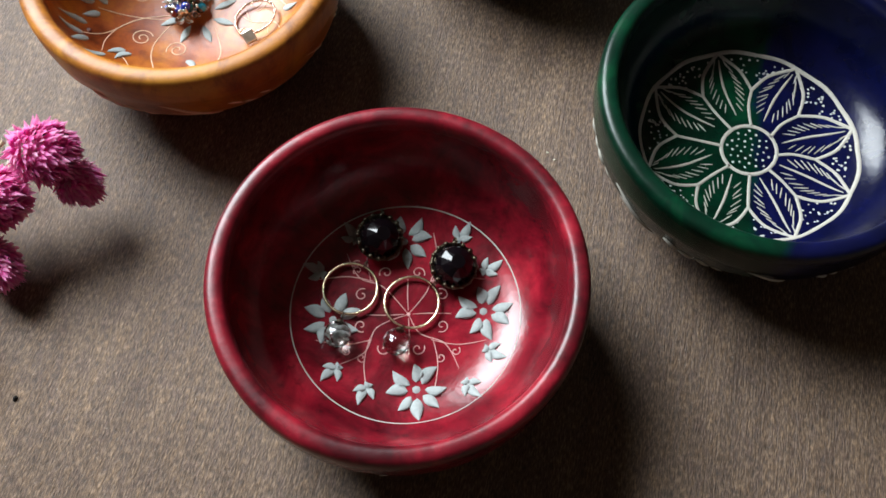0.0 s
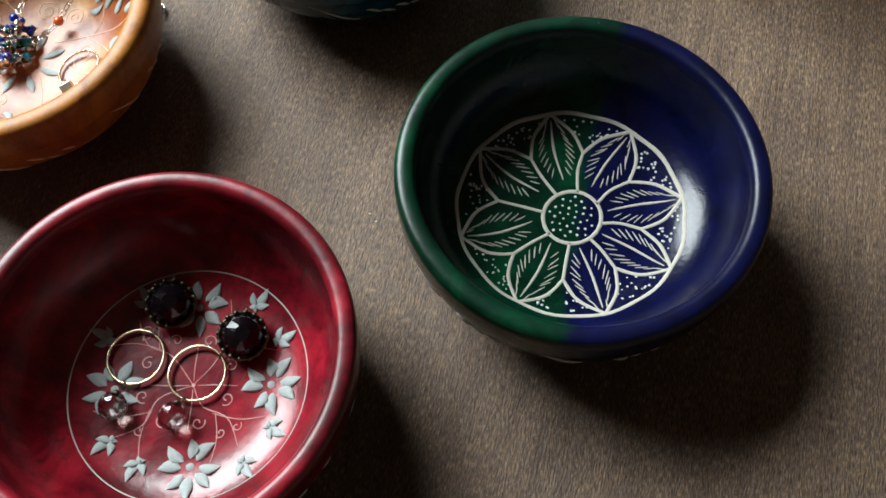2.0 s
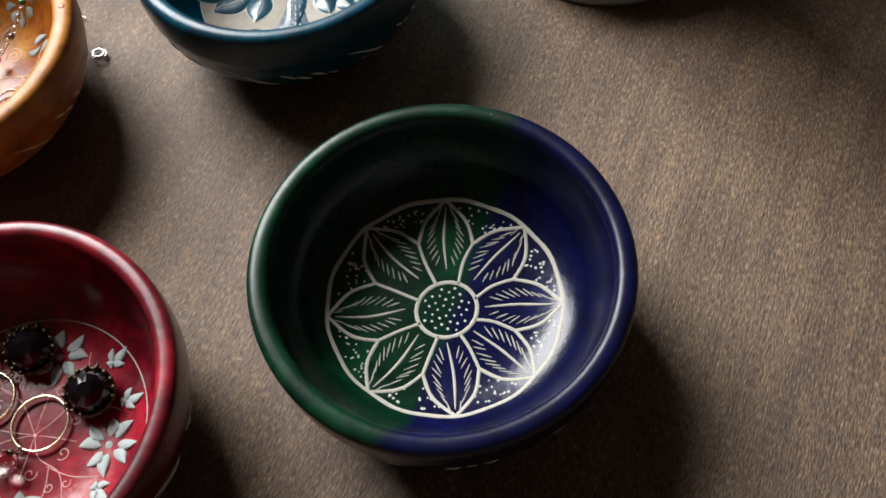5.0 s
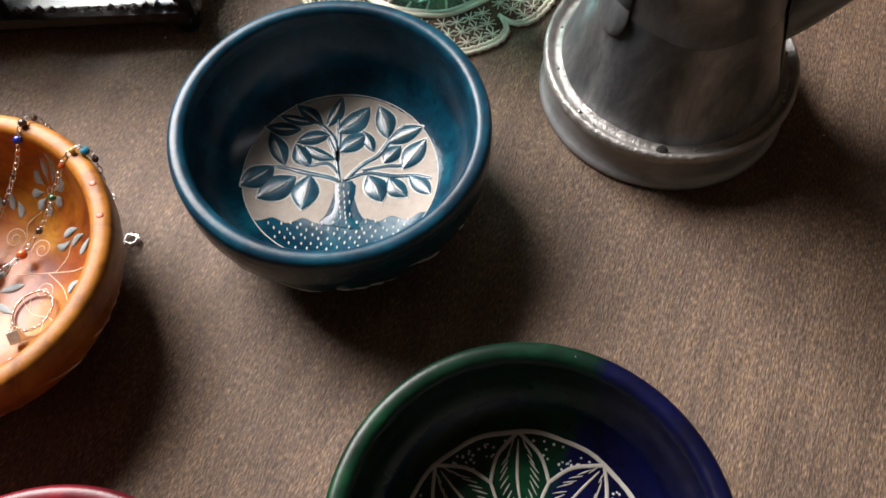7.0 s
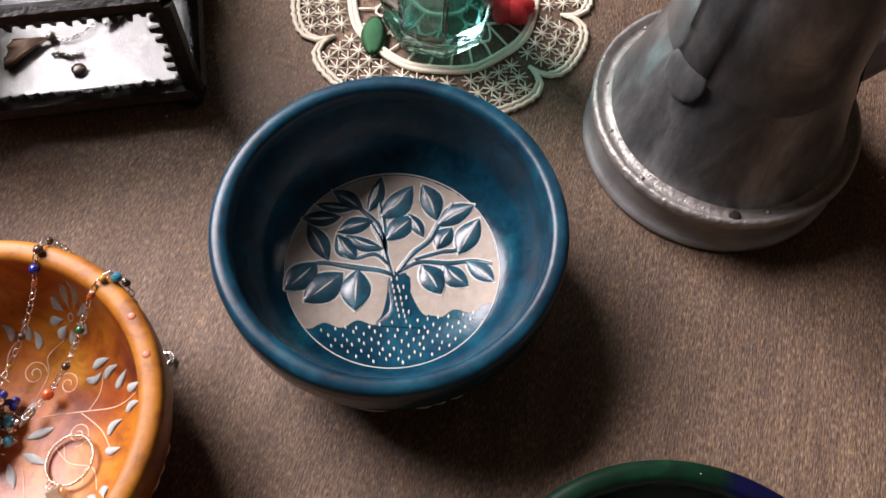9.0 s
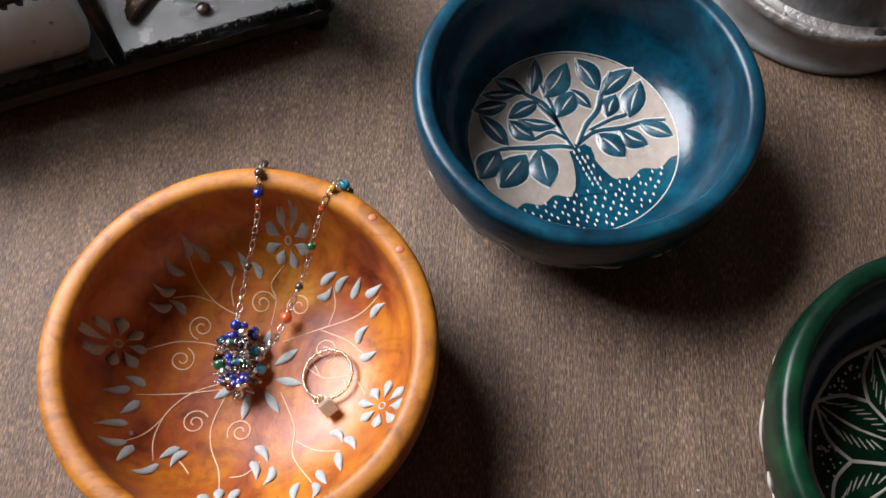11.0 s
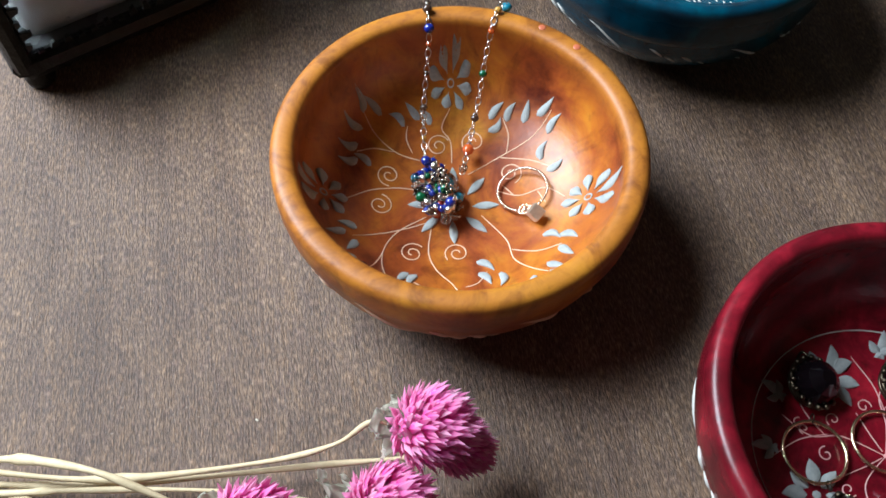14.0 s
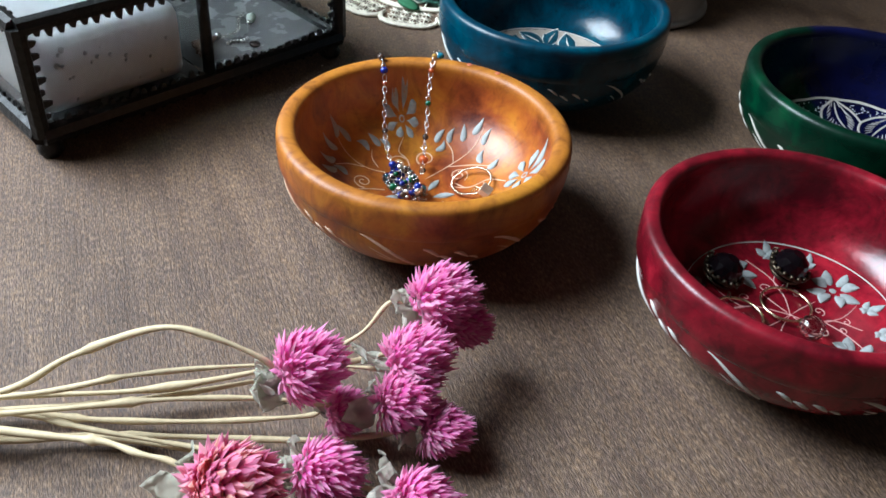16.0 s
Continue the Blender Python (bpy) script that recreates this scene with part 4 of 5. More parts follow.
def earring(at_stone, at_hoop, at_bead, tilt):
    e = thing("earring", "gold hoop earring with black stone and smoky bead in bowl", "earring", (at_hoop[0], at_hoop[1], 0.0105), "pair of hoop earrings")
    o = Vector((at_hoop[0], at_hoop[1], 0.0105))
    s, bd = Vector(at_stone) - o, Vector(at_bead) - o
    m = Matrix.Translation(s) @ Euler((radians(tilt[0]), radians(tilt[1]), 0)).to_matrix().to_4x4()
    bm = bmesh.new()
    faceted_stone(bm, m @ Matrix.Translation((0, 0, 0.0004)), 0.0062, 0.0105)
    part("stone", bm, M_BLACK, e, "black faceted stone", False)
    bm = bmesh.new()
    tube(bm, [m @ Vector(p) for p in circle_path(0.0066, -0.0004, 40)], 0.0006, 6, True)
    for k in range(16):
        x, y = polar(0.0067, 22.5 * k)
        ball(bm, (0, 0, 0), 0.00085, 6, 5, 1.0, m @ Matrix.Translation((x, y, 0.0004)))
    tube(bm, [m @ Vector(p) for p in circle_path(0.0055, -0.0026, 30)], 0.0005, 5, True)
    tube(bm, smooth_path([m @ Vector(p) for p in ((0, 0.004, -0.0025), (0, 0.0066, -0.002), (0, 0.0082, 0.0006), (0.0004, 0.0068, 0.0018))], 5), 0.00035, 5)
    part("setting", bm, M_ANTIQUE, e, "dark scalloped metal setting")
    hoop_z = 0.0009
    bm = bmesh.new()
    tube(bm, circle_path(0.0080, hoop_z, 72), 0.00048, 8, True)
    part("hoop", bm, M_GOLD, e, "pale gold hoop")
    for q in (s, bd):
        d = Vector((q.x, q.y, 0)).normalized()
        c = d * 0.0088 + Vector((0, 0, 0.0013))
        side = Vector((0, 0, 1))
        bm = bmesh.new()
        tube(bm, [c + 0.0011 * (math.cos(t) * d + math.sin(t) * side) for t in (2 * math.pi * k / 16 for k in range(16))], 0.00022, 5, True)
        part("jump_ring", bm, M_ANTIQUE, e)
    bm = bmesh.new()
    bmesh.ops.create_icosphere(bm, subdivisions=2, radius=0.0041, matrix=Matrix.Translation(bd) @ Matrix.Diagonal((1, 1, 0.9, 1)))
    part("bead", bm, M_SMOKE, e, "smoky faceted glass bead", False)
    bm = bmesh.new()
    d = Vector((bd.x, bd.y, 0)).normalized()
    ball(bm, bd - d * 0.0032 + Vector((0, 0, 0.0008)), 0.0013, 8, 6, 0.6)
    part("bead_cap", bm, M_ANTIQUE, e)


def link_chain(bm, path, size=0.0011, wire=0.00017):
    """Small oval links laid along a path, each turned against the last."""
    acc, k = 0.0, 0
    for a, b in zip(path, path[1:]):
        acc += (b - a).length
        if acc < size * 1.55:
            continue
        acc = 0.0
        d = (b - a).normalized()
        s = d.cross(Vector((0, 0, 1)))
        s = s.normalized() if s.length > 1e-4 else Vector((1, 0, 0))
        if k % 2:
            s = (s * 0.35 + d.cross(s)).normalized()
        tube(bm, [b + size * (math.cos(t) * d + 0.55 * math.sin(t) * s) for t in (2 * math.pi * j / 12 for j in range(12))], wire, 4, True)
        k += 1


def necklace():
    ox, oy = -0.0725, 0.2068
    n = thing("necklace", "beaded chain necklace draped over the orange bowl's rim", "necklace", (ox, oy, 0))
    o = Vector((ox, oy, 0))
    left = [Vector(p) - o for p in ((-0.0775, 0.2185, 0.0168), (-0.0752, 0.2265, 0.0168), (-0.0712, 0.2366, 0.0218), (-0.0665, 0.2455, 0.032), (-0.0647, 0.2495, 0.0385), (-0.0637, 0.2535, 0.0413), (-0.0622, 0.2574, 0.0394), (-0.0605, 0.2588, 0.03), (-0.0585, 0.2575, 0.012), (-0.057, 0.2565, 0.0026), (-0.0475, 0.2530, 0.0012))]
    right = [Vector(p) - o for p in ((-0.0690, 0.2125, 0.0140), (-0.0642, 0.2194, 0.0138), (-0.0598, 0.2258, 0.0168), (-0.0555, 0.2318, 0.0225), (-0.0505, 0.2392, 0.0325), (-0.0468, 0.2437, 0.0395), (-0.0430, 0.2474, 0.0414), (-0.0413, 0.2471, 0.0404), (-0.0404, 0.2482, 0.0366), (-0.0396, 0.2462, 0.0290), (-0.0402, 0.2418, 0.0150), (-0.0410, 0.2374, 0.0040), (-0.0388, 0.2382, 0.0011), (-0.0366, 0.2398, 0.0014))]
    for pts in (left, right):
        bm = bmesh.new()
        link_chain(bm, smooth_path(pts, 34), 0.0014, 0.0002)
        part("chain", bm, M_SILVER, n, "fine wire-link chain")
    bm = bmesh.new()
    end = right[-1]
    tube(bm, [end + Vector((0.0006 + 0.0028 * math.sin(t) * (1 - 0.035 * t), -0.0026 + 0.0027 * math.cos(t) * (1 - 0.035 * t), 0.0001 + 0.00012 * t)) for t in (i * 0.36 for i in range(38))], 0.0004, 6)
    part("clasp", bm, M_SILVER, n, "wire hook clasp")
    lp, rp = smooth_path(left, 26), smooth_path(right, 26)

    def along(path, f):
        return path[int(f * (len(path) - 1))]

    seats = [(lp, 0.505, M_DARK_BEAD, 0.0015), (lp, 0.395, M_BLUE_BEAD, 0.0016), (lp, 0.33, M_RED_BEAD, 0.0009), (lp, 0.26, M_DARK_BEAD, 0.0009), (lp, 0.19, M_DARK_BEAD, 0.0012),
             (lp, 0.115, M_AMBER_BEAD, 0.0009), (lp, 0.03, M_BLUE_BEAD, 0.0016), (rp, 0.55, M_AQUA_BEAD, 0.0016), (rp, 0.43, M_AMBER_BEAD, 0.0011), (rp, 0.36, M_RED_BEAD, 0.001),
             (rp, 0.275, M_GREEN_BEAD, 0.0013), (rp, 0.185, M_DARK_BEAD, 0.0013), (rp, 0.095, M_RED_BEAD, 0.0018), (rp, 0.04, M_CLEAR, 0.0014), (lp, 0.60, M_DARK_BEAD, 0.0012), (rp, 0.64, M_DARK_BEAD, 0.0012)]
    for path, f, mat, r in seats:
        bm = bmesh.new()
        ball(bm, along(path, f), r, 9, 7, 0.85)
        part("bead", bm, mat, n)
    # the pendant: a cluster of small glass drops on pins
    rng = random.Random(31)
    mats = [M_CLEAR, M_CLEAR, M_CLEAR, M_CLEAR, M_BLUE_BEAD, M_CLEAR, M_AQUA_BEAD, M_CLEAR, M_GREEN_BEAD, M_CLEAR, M_BLUE_BEAD, M_SILVER, M_CLEAR, M_SILVER, M_DARK_BEAD, M_CLEAR]
    wires = bmesh.new()
    for i in range(96):
        u = i / 95
        a = i * 2.399963
        cz = 1 - 1.25 * ((i * 0.618) % 1.0)
        ring = math.sqrt(max(1 - cz * cz, 0.0))
        t = -1 + 2 * u
        c = Vector((-0.0046 - 0.0006 * t, 0.0040 - 0.0086 * t, 0.0128))
        fat = 0.0062 * math.sqrt(max(1 - (abs(t) * 0.9) ** 2.2, 0.1))
        q = c + Vector((math.cos(a) * ring * fat, 0.0012 * math.sin(a * 1.7), max(cz, -0.6) * fat * 0.8))
        q.z = max(q.z, 0.0104)
        bm = bmesh.new()
        ball(bm, q, rng.uniform(0.0010, 0.0018), 10, 7, rng.uniform(0.8, 1.1))
        mat = mats[rng.randrange(len(mats))]
        if t > 0.55:
            mat = rng.choice([M_GARNET_BEAD, M_CLEAR, M_SILVER, M_BLUE_BEAD, M_CLEAR, M_DARK_BEAD])
        elif t < -0.75:
            mat = M_BLUE_BEAD
        part("bead", bm, mat, n)
        tube(wires, [c, q + (q - c).normalized() * 0.0014], 0.00016, 4)
        ball(wires, q + (q - c).normalized() * 0.0016, 0.00036, 5, 4)
    part("pins", wires, M_SILVER, n, "fine silver wire pins")


def twisted_ring():
    ox, oy = -0.0725, 0.2068
    t = thing("ring", "twisted gold ring with a small square charm, in the orange bowl", "ring", (ox, oy, 0))
    c, r = Vector((0.0192, -0.0038, 0.0126)), 0.0071
    bm = bmesh.new()
    for k in range(2):
        pts = []
        for i in range(160):
            a = 2 * math.pi * i / 160
            tw = 26 * a + math.pi * k
            d = Vector((math.cos(a), math.sin(a), 0.30 * math.cos(a) - 0.05 * math.sin(a)))
            pts.append(c + d * (r + 0.00027 * math.cos(tw)) + Vector((0, 0, 0.00027 * math.sin(tw))))
        tube(bm, pts, 0.00027, 5, True)
    part("band", bm, M_ROPE, t, "twisted gold wire band")
    for dx, dy in ((-0.0030, -0.0072), (-0.0020, -0.0078)):
        bm = bmesh.new()
        p = c + Vector((dx, dy, 0.0012))
        tube(bm, [p + Vector((0.0015 * math.cos(a), 0.0013 * math.sin(a), 0.0008 * math.cos(a))) for a in (2 * math.pi * i / 16 for i in range(16))], 0.0002, 5, True)
        part("jump_ring", bm, M_GOLD, t)
    bm = bmesh.new()
    m = Matrix.Translation(c + Vector((-0.0006, -0.0098, 0.0020))) @ Euler((radians(28), radians(-12), radians(28))).to_matrix().to_4x4()
    bevelled_box(bm, (0, 0, 0), (0.0040, 0.0040, 0.0030), 0.0003, m)
    part("charm", bm, M_PYRITE, t, "tarnished gold square charm", False)


# ---- dried flowers ----
def bract(bm, m, length, width, pale=0.0):
    """One stiff, folded, pointed bract; those of the calyx are pale all over."""
    p = [m @ Vector(v) for v in ((0, 0, 0), (-width * 0.5, 0.12 * width, length * 0.45), (0, -0.22 * width, length * 0.5), (width * 0.5, 0.12 * width, length * 0.45), (0, 0.1 * length, length))]
    v = [bm.verts.new(q) for q in p]
    tip = bm.verts.layers.float["tip"]
    for vert, share in zip(v, (0.0, 0.4, 0.35, 0.4, 1.0)):
        vert[tip] = max(share, pale)
    for f in ((0, 2, 1), (0, 3, 2), (1, 2, 4), (2, 3, 4)):
        bm.faces.new([v[i] for i in f])


def flower(head, radius, axis, stem, seed, leaves=2, label="dried magenta globe amaranth with a straw stem, lying on the table"):
    rng = random.Random(seed)
    f = thing("dried_flower", label, "dried flower", (head[0], head[1], 0), "bunch of dried globe amaranths")
    o = Vector((head[0], head[1], 0))
    c = Vector(head) - o
    axis = Vector(axis).normalized()
    q = axis.to_track_quat("Z", "Y").to_matrix()
    bm = bmesh.new()
    bm.verts.layers.float.new("tip")
    n = 460
    lop = Vector((rng.uniform(-1, 1), rng.uniform(-1, 1), 0)) * 0.16
    for i in range(n):
        z = 1 - 1.86 * (i + 0.5) / n
        a = i * 2.399963 + rng.uniform(-0.1, 0.1)
        s = math.sqrt(max(1 - z * z, 0))
        d = Vector((s * math.cos(a), s * math.sin(a), z))
        out = (d + Vector((0, 0, 0.85 + 0.3 * z))).normalized()
        out = (out + Vector((rng.uniform(-0.26, 0.26), rng.uniform(-0.26, 0.26), rng.uniform(0.0, 0.4)))).normalized()
        dent = 0.9 + 0.22 * noise.noise((d.x * 1.4 + seed, d.y * 1.4, d.z * 1.4))
        base = d * radius * 0.60 * dent * (1 + d.dot(lop))
        length = radius * rng.uniform(0.42, 0.68) * (1.2 if z > 0.6 else 1)
        side = out.cross(d if abs(out.dot(d)) < 0.995 else Vector((1, 0, 0)))
        side = side.normalized() if side.length > 1e-4 else Vector((1, 0, 0))
        fwd = out.cross(side)
        m3 = Matrix((side, fwd, out)).transposed()
        m = Matrix.Translation(c + q @ (base * Vector((1, 1, 1.1)).length / 1.757)) @ (q @ m3).to_4x4()
        bract(bm, m, length, radius * rng.uniform(0.18, 0.31), rng.uniform(0.75, 1.0) if z < -0.5 else 0.0)
    pink = M_PINK_FADED if "faded" in label else M_PINK
    part("flower_head", bm, pink, f, "magenta head of papery pointed bracts", False)
    bm = bmesh.new()
    bmesh.ops.create_icosphere(bm, subdivisions=2, radius=radius * 0.57, matrix=Matrix.Translation(c))
    part("flower_core", bm, pink, f)
    neck = c - axis * radius * 0.78
    pts = [neck] + [Vector(p) - o + Vector((0, rng.uniform(-0.0015, 0.0015), rng.uniform(0, 0.0012))) for p in stem]
    bm = bmesh.new()
    tube(bm, smooth_path(pts, 8), lambda t: (0.00057 + 0.00040 * t) * (0.85 + 0.1 * (seed % 4)) + 0.00016 * math.sin(t * 31 + seed) + 0.0006 * math.exp(-((t - 0.62 - 0.03 * (seed % 3)) / 0.02) ** 2), 8)
    part("stem", bm, M_STEM, f, "dry straw-coloured stem")
    for k in range(leaves):
        bm = bmesh.new()
        a = 2 * math.pi * k / max(leaves, 1) + rng.uniform(0, 2)
        side = q @ Vector((math.cos(a), math.sin(a), 0))
        if side.z < -0.3:
            side = -side
        L = min(radius, 0.0102) * rng.uniform(1.2, 1.8)
        curl = rng.uniform(0.5, 1.3)
        rows = []
        wv = side.cross(axis).normalized()
        for i in range(11):
            t = i / 10
            w = 0.24 * L * math.sin(math.pi * min(0.08 + 0.92 * t, 0.985)) ** 0.7
            mid = neck + axis * L * (0.10 - 0.80 * t + 0.50 * curl * t * t) + side * L * (0.78 * t - 0.2 * curl * t * t * t)
            row = []
            for j in range(5):
                e = (j - 2) / 2
                p = mid + wv * w * e + axis * w * (0.45 * e * e + 0.55 * e * math.sin(t * 7 + seed + 2 * k)) - side * w * 0.25 * e * e
                p += 0.0019 * Vector(noise.noise_vector(p * 260 + Vector((seed, k, 0)))) + 0.0007 * Vector(noise.noise_vector(p * 900))
                p.z = max(p.z, 0.0006)
                row.append(bm.verts.new(p))
            rows.append(row)
        for r0, r1 in zip(rows, rows[1:]):
            for j in range(4):
                bm.faces.new((r0[j], r0[j + 1], r1[j + 1], r1[j]))
        bmesh.ops.solidify(bm, geom=bm.faces[:], thickness=0.0003)
        part("leaf", bm, M_LEAF, f, "curled dry grey-green leaf")
    return f


def flowers():
    # head, radius, the way it faces, the stem from the neck to the cut end
    flower((-0.1076, 0.1420, 0.0265), 0.0108, (0.75, -0.35, 0.35), [(-0.1195, 0.1475, 0.0250), (-0.1290, 0.1495, 0.0150), (-0.1470, 0.1525, 0.0085), (-0.1850, 0.1660, 0.0070), (-0.2210, 0.1815, 0.0065), (-0.262, 0.199, 0.0065)], 1, 4)
    flower((-0.1012, 0.1368, 0.0172), 0.0078, (0.7, -0.6, -0.1), [(-0.108, 0.1400, 0.0130), (-0.135, 0.1480, 0.0065), (-0.1850, 0.1640, 0.0040), (-0.2210, 0.1785, 0.0040), (-0.262, 0.196, 0.0040)], 2, 3)
    flower((-0.1524, 0.1356, 0.0275), 0.0104, (0.72, -0.25, 0.35), [(-0.1610, 0.1410, 0.0300), (-0.1715, 0.1480, 0.0352), (-0.1822, 0.1575, 0.0350), (-0.2018, 0.1710, 0.0225), (-0.2205, 0.1790, 0.0120), (-0.262, 0.190, 0.0090)], 3, 5)
    flower((-0.1235, 0.1300, 0.0210), 0.0107, (0.8, -0.3, 0.4), [(-0.136, 0.1365, 0.0180), (-0.1600, 0.1475, 0.0200), (-0.1895, 0.1588, 0.0200), (-0.2130, 0.1700, 0.0155), (-0.262, 0.195, 0.0090)], 4, 3)
    flower((-0.1315, 0.1215, 0.0165), 0.0090, (0.7, -0.6, 0.3), [(-0.1425, 0.1290, 0.0125), (-0.1600, 0.1395, 0.0140), (-0.1836, 0.1517, 0.0150), (-0.2100, 0.1650, 0.0130), (-0.262, 0.193, 0.0075)], 5, 3)
    flower((-0.1245, 0.1125, 0.0098), 0.0082, (0.75, -0.6, 0.05), [(-0.1355, 0.1200, 0.0065), (-0.155, 0.1320, 0.0040), (-0.1900, 0.1540, 0.0025), (-0.2230, 0.1715, 0.0025), (-0.262, 0.191, 0.0025)], 6, 2)
    flower((-0.1812, 0.1165, 0.0200), 0.0126, (0.45, -0.65, 0.55), [(-0.1890, 0.1310, 0.0160), (-0.1960, 0.1395, 0.0155), (-0.2022, 0.1478, 0.0150), (-0.2150, 0.1600, 0.0120), (-0.262, 0.197, 0.0090)], 7, 4, "large faded magenta globe amaranth head on a straw stem")
    flower((-0.1575, 0.1150, 0.0110), 0.0094, (0.6, -0.7, 0.15), [(-0.1660, 0.1260, 0.0070), (-0.183, 0.1440, 0.0060), (-0.2020, 0.1580, 0.0085), (-0.2225, 0.1725, 0.0110), (-0.262, 0.198, 0.0120)], 8, 4)
    flower((-0.1420, 0.0945, 0.0125), 0.0096, (0.5, -0.8, 0.2), [(-0.1495, 0.1060, 0.0085), (-0.1650, 0.1260, 0.0045), (-0.1960, 0.1540, 0.0040), (-0.2235, 0.1690, 0.0045), (-0.262, 0.188, 0.0060)], 9, 3)
    flower((-0.1440, 0.1310, 0.0100), 0.0074, (0.8, -0.4, 0.0), [(-0.1535, 0.1370, 0.0065), (-0.175, 0.1510, 0.0030), (-0.2000, 0.1660, 0.0028), (-0.2215, 0.1780, 0.0030), (-0.262, 0.199, 0.0030)], 10, 2)


# ---- glass box ----
def serrated(bm, a, b, out, thick, teeth_depth, pitch):
    """A flat soldered strip from a to b whose one edge is cut into uneven teeth."""
    a, b, out = Vector(a), Vector(b), Vector(out).normalized()
    d = b - a
    n = max(int(d.length / pitch), 2)
    d.normalize()
    up = d.cross(out).normalized()
    rng = random.Random(int(abs(a.x * 7919 + a.y * 104729 + out.x * 31 + out.z * 17) * 1000))
    step = (b - a).length / n
    foot = [(bm.verts.new(a + d * step * k - up * thick / 2), bm.verts.new(a + d * step * k + up * thick / 2)) for k in range(n + 1)]
    for k in range(n):
        p = a + d * step * k
        t = teeth_depth * rng.uniform(0.7, 1.1)
        tips = [p + d * step * 0.36 + out * t * rng.uniform(0.85, 1.0), p + d * step * 0.66 + out * t]
        lo = [foot[k][0], foot[k + 1][0]] + [bm.verts.new(q - up * thick / 2) for q in tips[::-1]]
        hi = [foot[k][1], foot[k + 1][1]] + [bm.verts.new(q + up * thick / 2) for q in tips[::-1]]
        bm.faces.new(lo[::-1])
        bm.faces.new(hi)
        for i in range(1, 4):
            j = (i + 1) % 4
            bm.faces.new((lo[i], lo[j], hi[j], hi[i]))


def glass_box():
    L, D, z0, z1 = 0.1425, 0.088, 0.0105, 0.0540
    g = thing("glass_box", "antique glass jewellery box with blackened serrated metal edges and mirror base", "glass box", (-0.1810, 0.3035, 0), turn=11.8)
    base = bmesh.new()
    bevelled_box(base, (L / 2, D / 2, z0 + 0.0006), (L - 0.004, D - 0.004, 0.0014), 0.0003)
    part("mirror_base", base, M_MIRROR, g, "slightly spotted mirror base", False)
    corners = [(0, 0), (L, 0), (L, D), (0, D)]

    def strip(owner, *cut):
        teeth = bmesh.new()
        serrated(teeth, *cut)
        part("serrated_strip", teeth, M_SOLDER, owner, "blackened strip cut into teeth", False)

    for i in range(4):
        (x0, y0), (x1, y1) = corners[i], corners[(i + 1) % 4]
        for z, name in ((z0, "bottom_rail"), (z1, "top_rail")):
            bm = bmesh.new()
            tube(bm, [(x0, y0, z), ((x0 + x1) / 2, (y0 + y1) / 2, z), (x1, y1, z)], 0.0042 if z == z0 else 0.0032, 8)
            rail = part(name, bm, M_SOLDER, g, "blackened serrated metal rail", False)
            s = 1 if z == z0 else -1
            strip(rail, (x0, y0, z + s * 0.0012), (x1, y1, z + s * 0.0012), (0, 0, s), 0.0018, 0.0052, 0.0044)
            if z == z0:
                strip(rail, (x0, y0, z - 0.002), (x1, y1, z - 0.002), (0, 0, -1), 0.0016, 0.0036, 0.0046)
            strip(rail, (x0, y0, z), (x1, y1, z), (y0 - y1, x1 - x0, 0), 0.0012, 0.0040, 0.0044)
        bm = bmesh.new()
        tube(bm, [(x0, y0, z0), (x0, y0, (z0 + z1) / 2), (x0, y0, z1)], 0.0034, 8)
        post = part("post", bm, M_SOLDER, g, "blackened serrated corner post", False)
        dx, dy = (1 if x0 == 0 else -1), (1 if y0 == 0 else -1)
        strip(post, (x0, y0, z0), (x0, y0, z1), (dx, 0, 0), 0.0016, 0.0062, 0.0044)
        strip(post, (x0, y0, z0), (x0, y0, z1), (0, dy, 0), 0.0016, 0.0062, 0.0044)
        bm = bmesh.new()
        lathe(bm, [(0, 0), (0.0036, 0), (0.0048, 0.0014), (0.005, 0.0034), (0.0038, 0.006), (0.0046, 0.0092), (0, 0.0098)], 14)
        foot = part("foot", bm, M_SOLDER, g, "small black knob foot")
        foot.location = (x0 + dx * 0.003, y0 + dy * 0.003, 0)
        # panes
        bm = bmesh.new()
        c = Vector(((x0 + x1) / 2, (y0 + y1) / 2, (z0 + z1) / 2))
        along_x = abs(x1 - x0) > abs(y1 - y0)
        size = (abs(x1 - x0) - 0.005, 0.0012, z1 - z0 - 0.005) if along_x else (0.0012, abs(y1 - y0) - 0.005, z1 - z0 - 0.005)
        box(bm, c, size)
        pane = part("pane", bm, M_PANE, g, "clear old glass pane", False)
        pane.visible_shadow = True
    bm = bmesh.new()
    box(bm, (L / 2, D / 2, z1 + 0.0008), (L - 0.005, D - 0.005, 0.0012))
    pane = part("lid_pane", bm, M_PANE, g, "clear glass lid", False)
    pane.visible_shadow = True
    # the upright in the middle of the front and its glass partition
    x = 0.073
    for y in (0.0, D):
        bm = bmesh.new()
        tube(bm, [(x, y, z0), (x, y, (z0 + z1) / 2), (x, y, z1)], 0.0026, 8)
        part("mullion", bm, M_SOLDER, g, "blackened metal upright")
    bm = bmesh.new()
    box(bm, (x, D / 2, 0.030), (0.0012, D - 0.008, 0.036))
    pane = part("partition", bm, M_PANE, g, "clear glass partition", False)
    pane.visible_shadow = True
    bm = bmesh.new()
    bevelled_box(bm, (0.0360, D / 2, z0 + 0.0172), (0.062, D - 0.013, 0.0318), 0.005)
    cushion = part("lining_cushion", bm, M_LINING, g, "white pearly lining cushion", True)
    rng = random.Random(12)
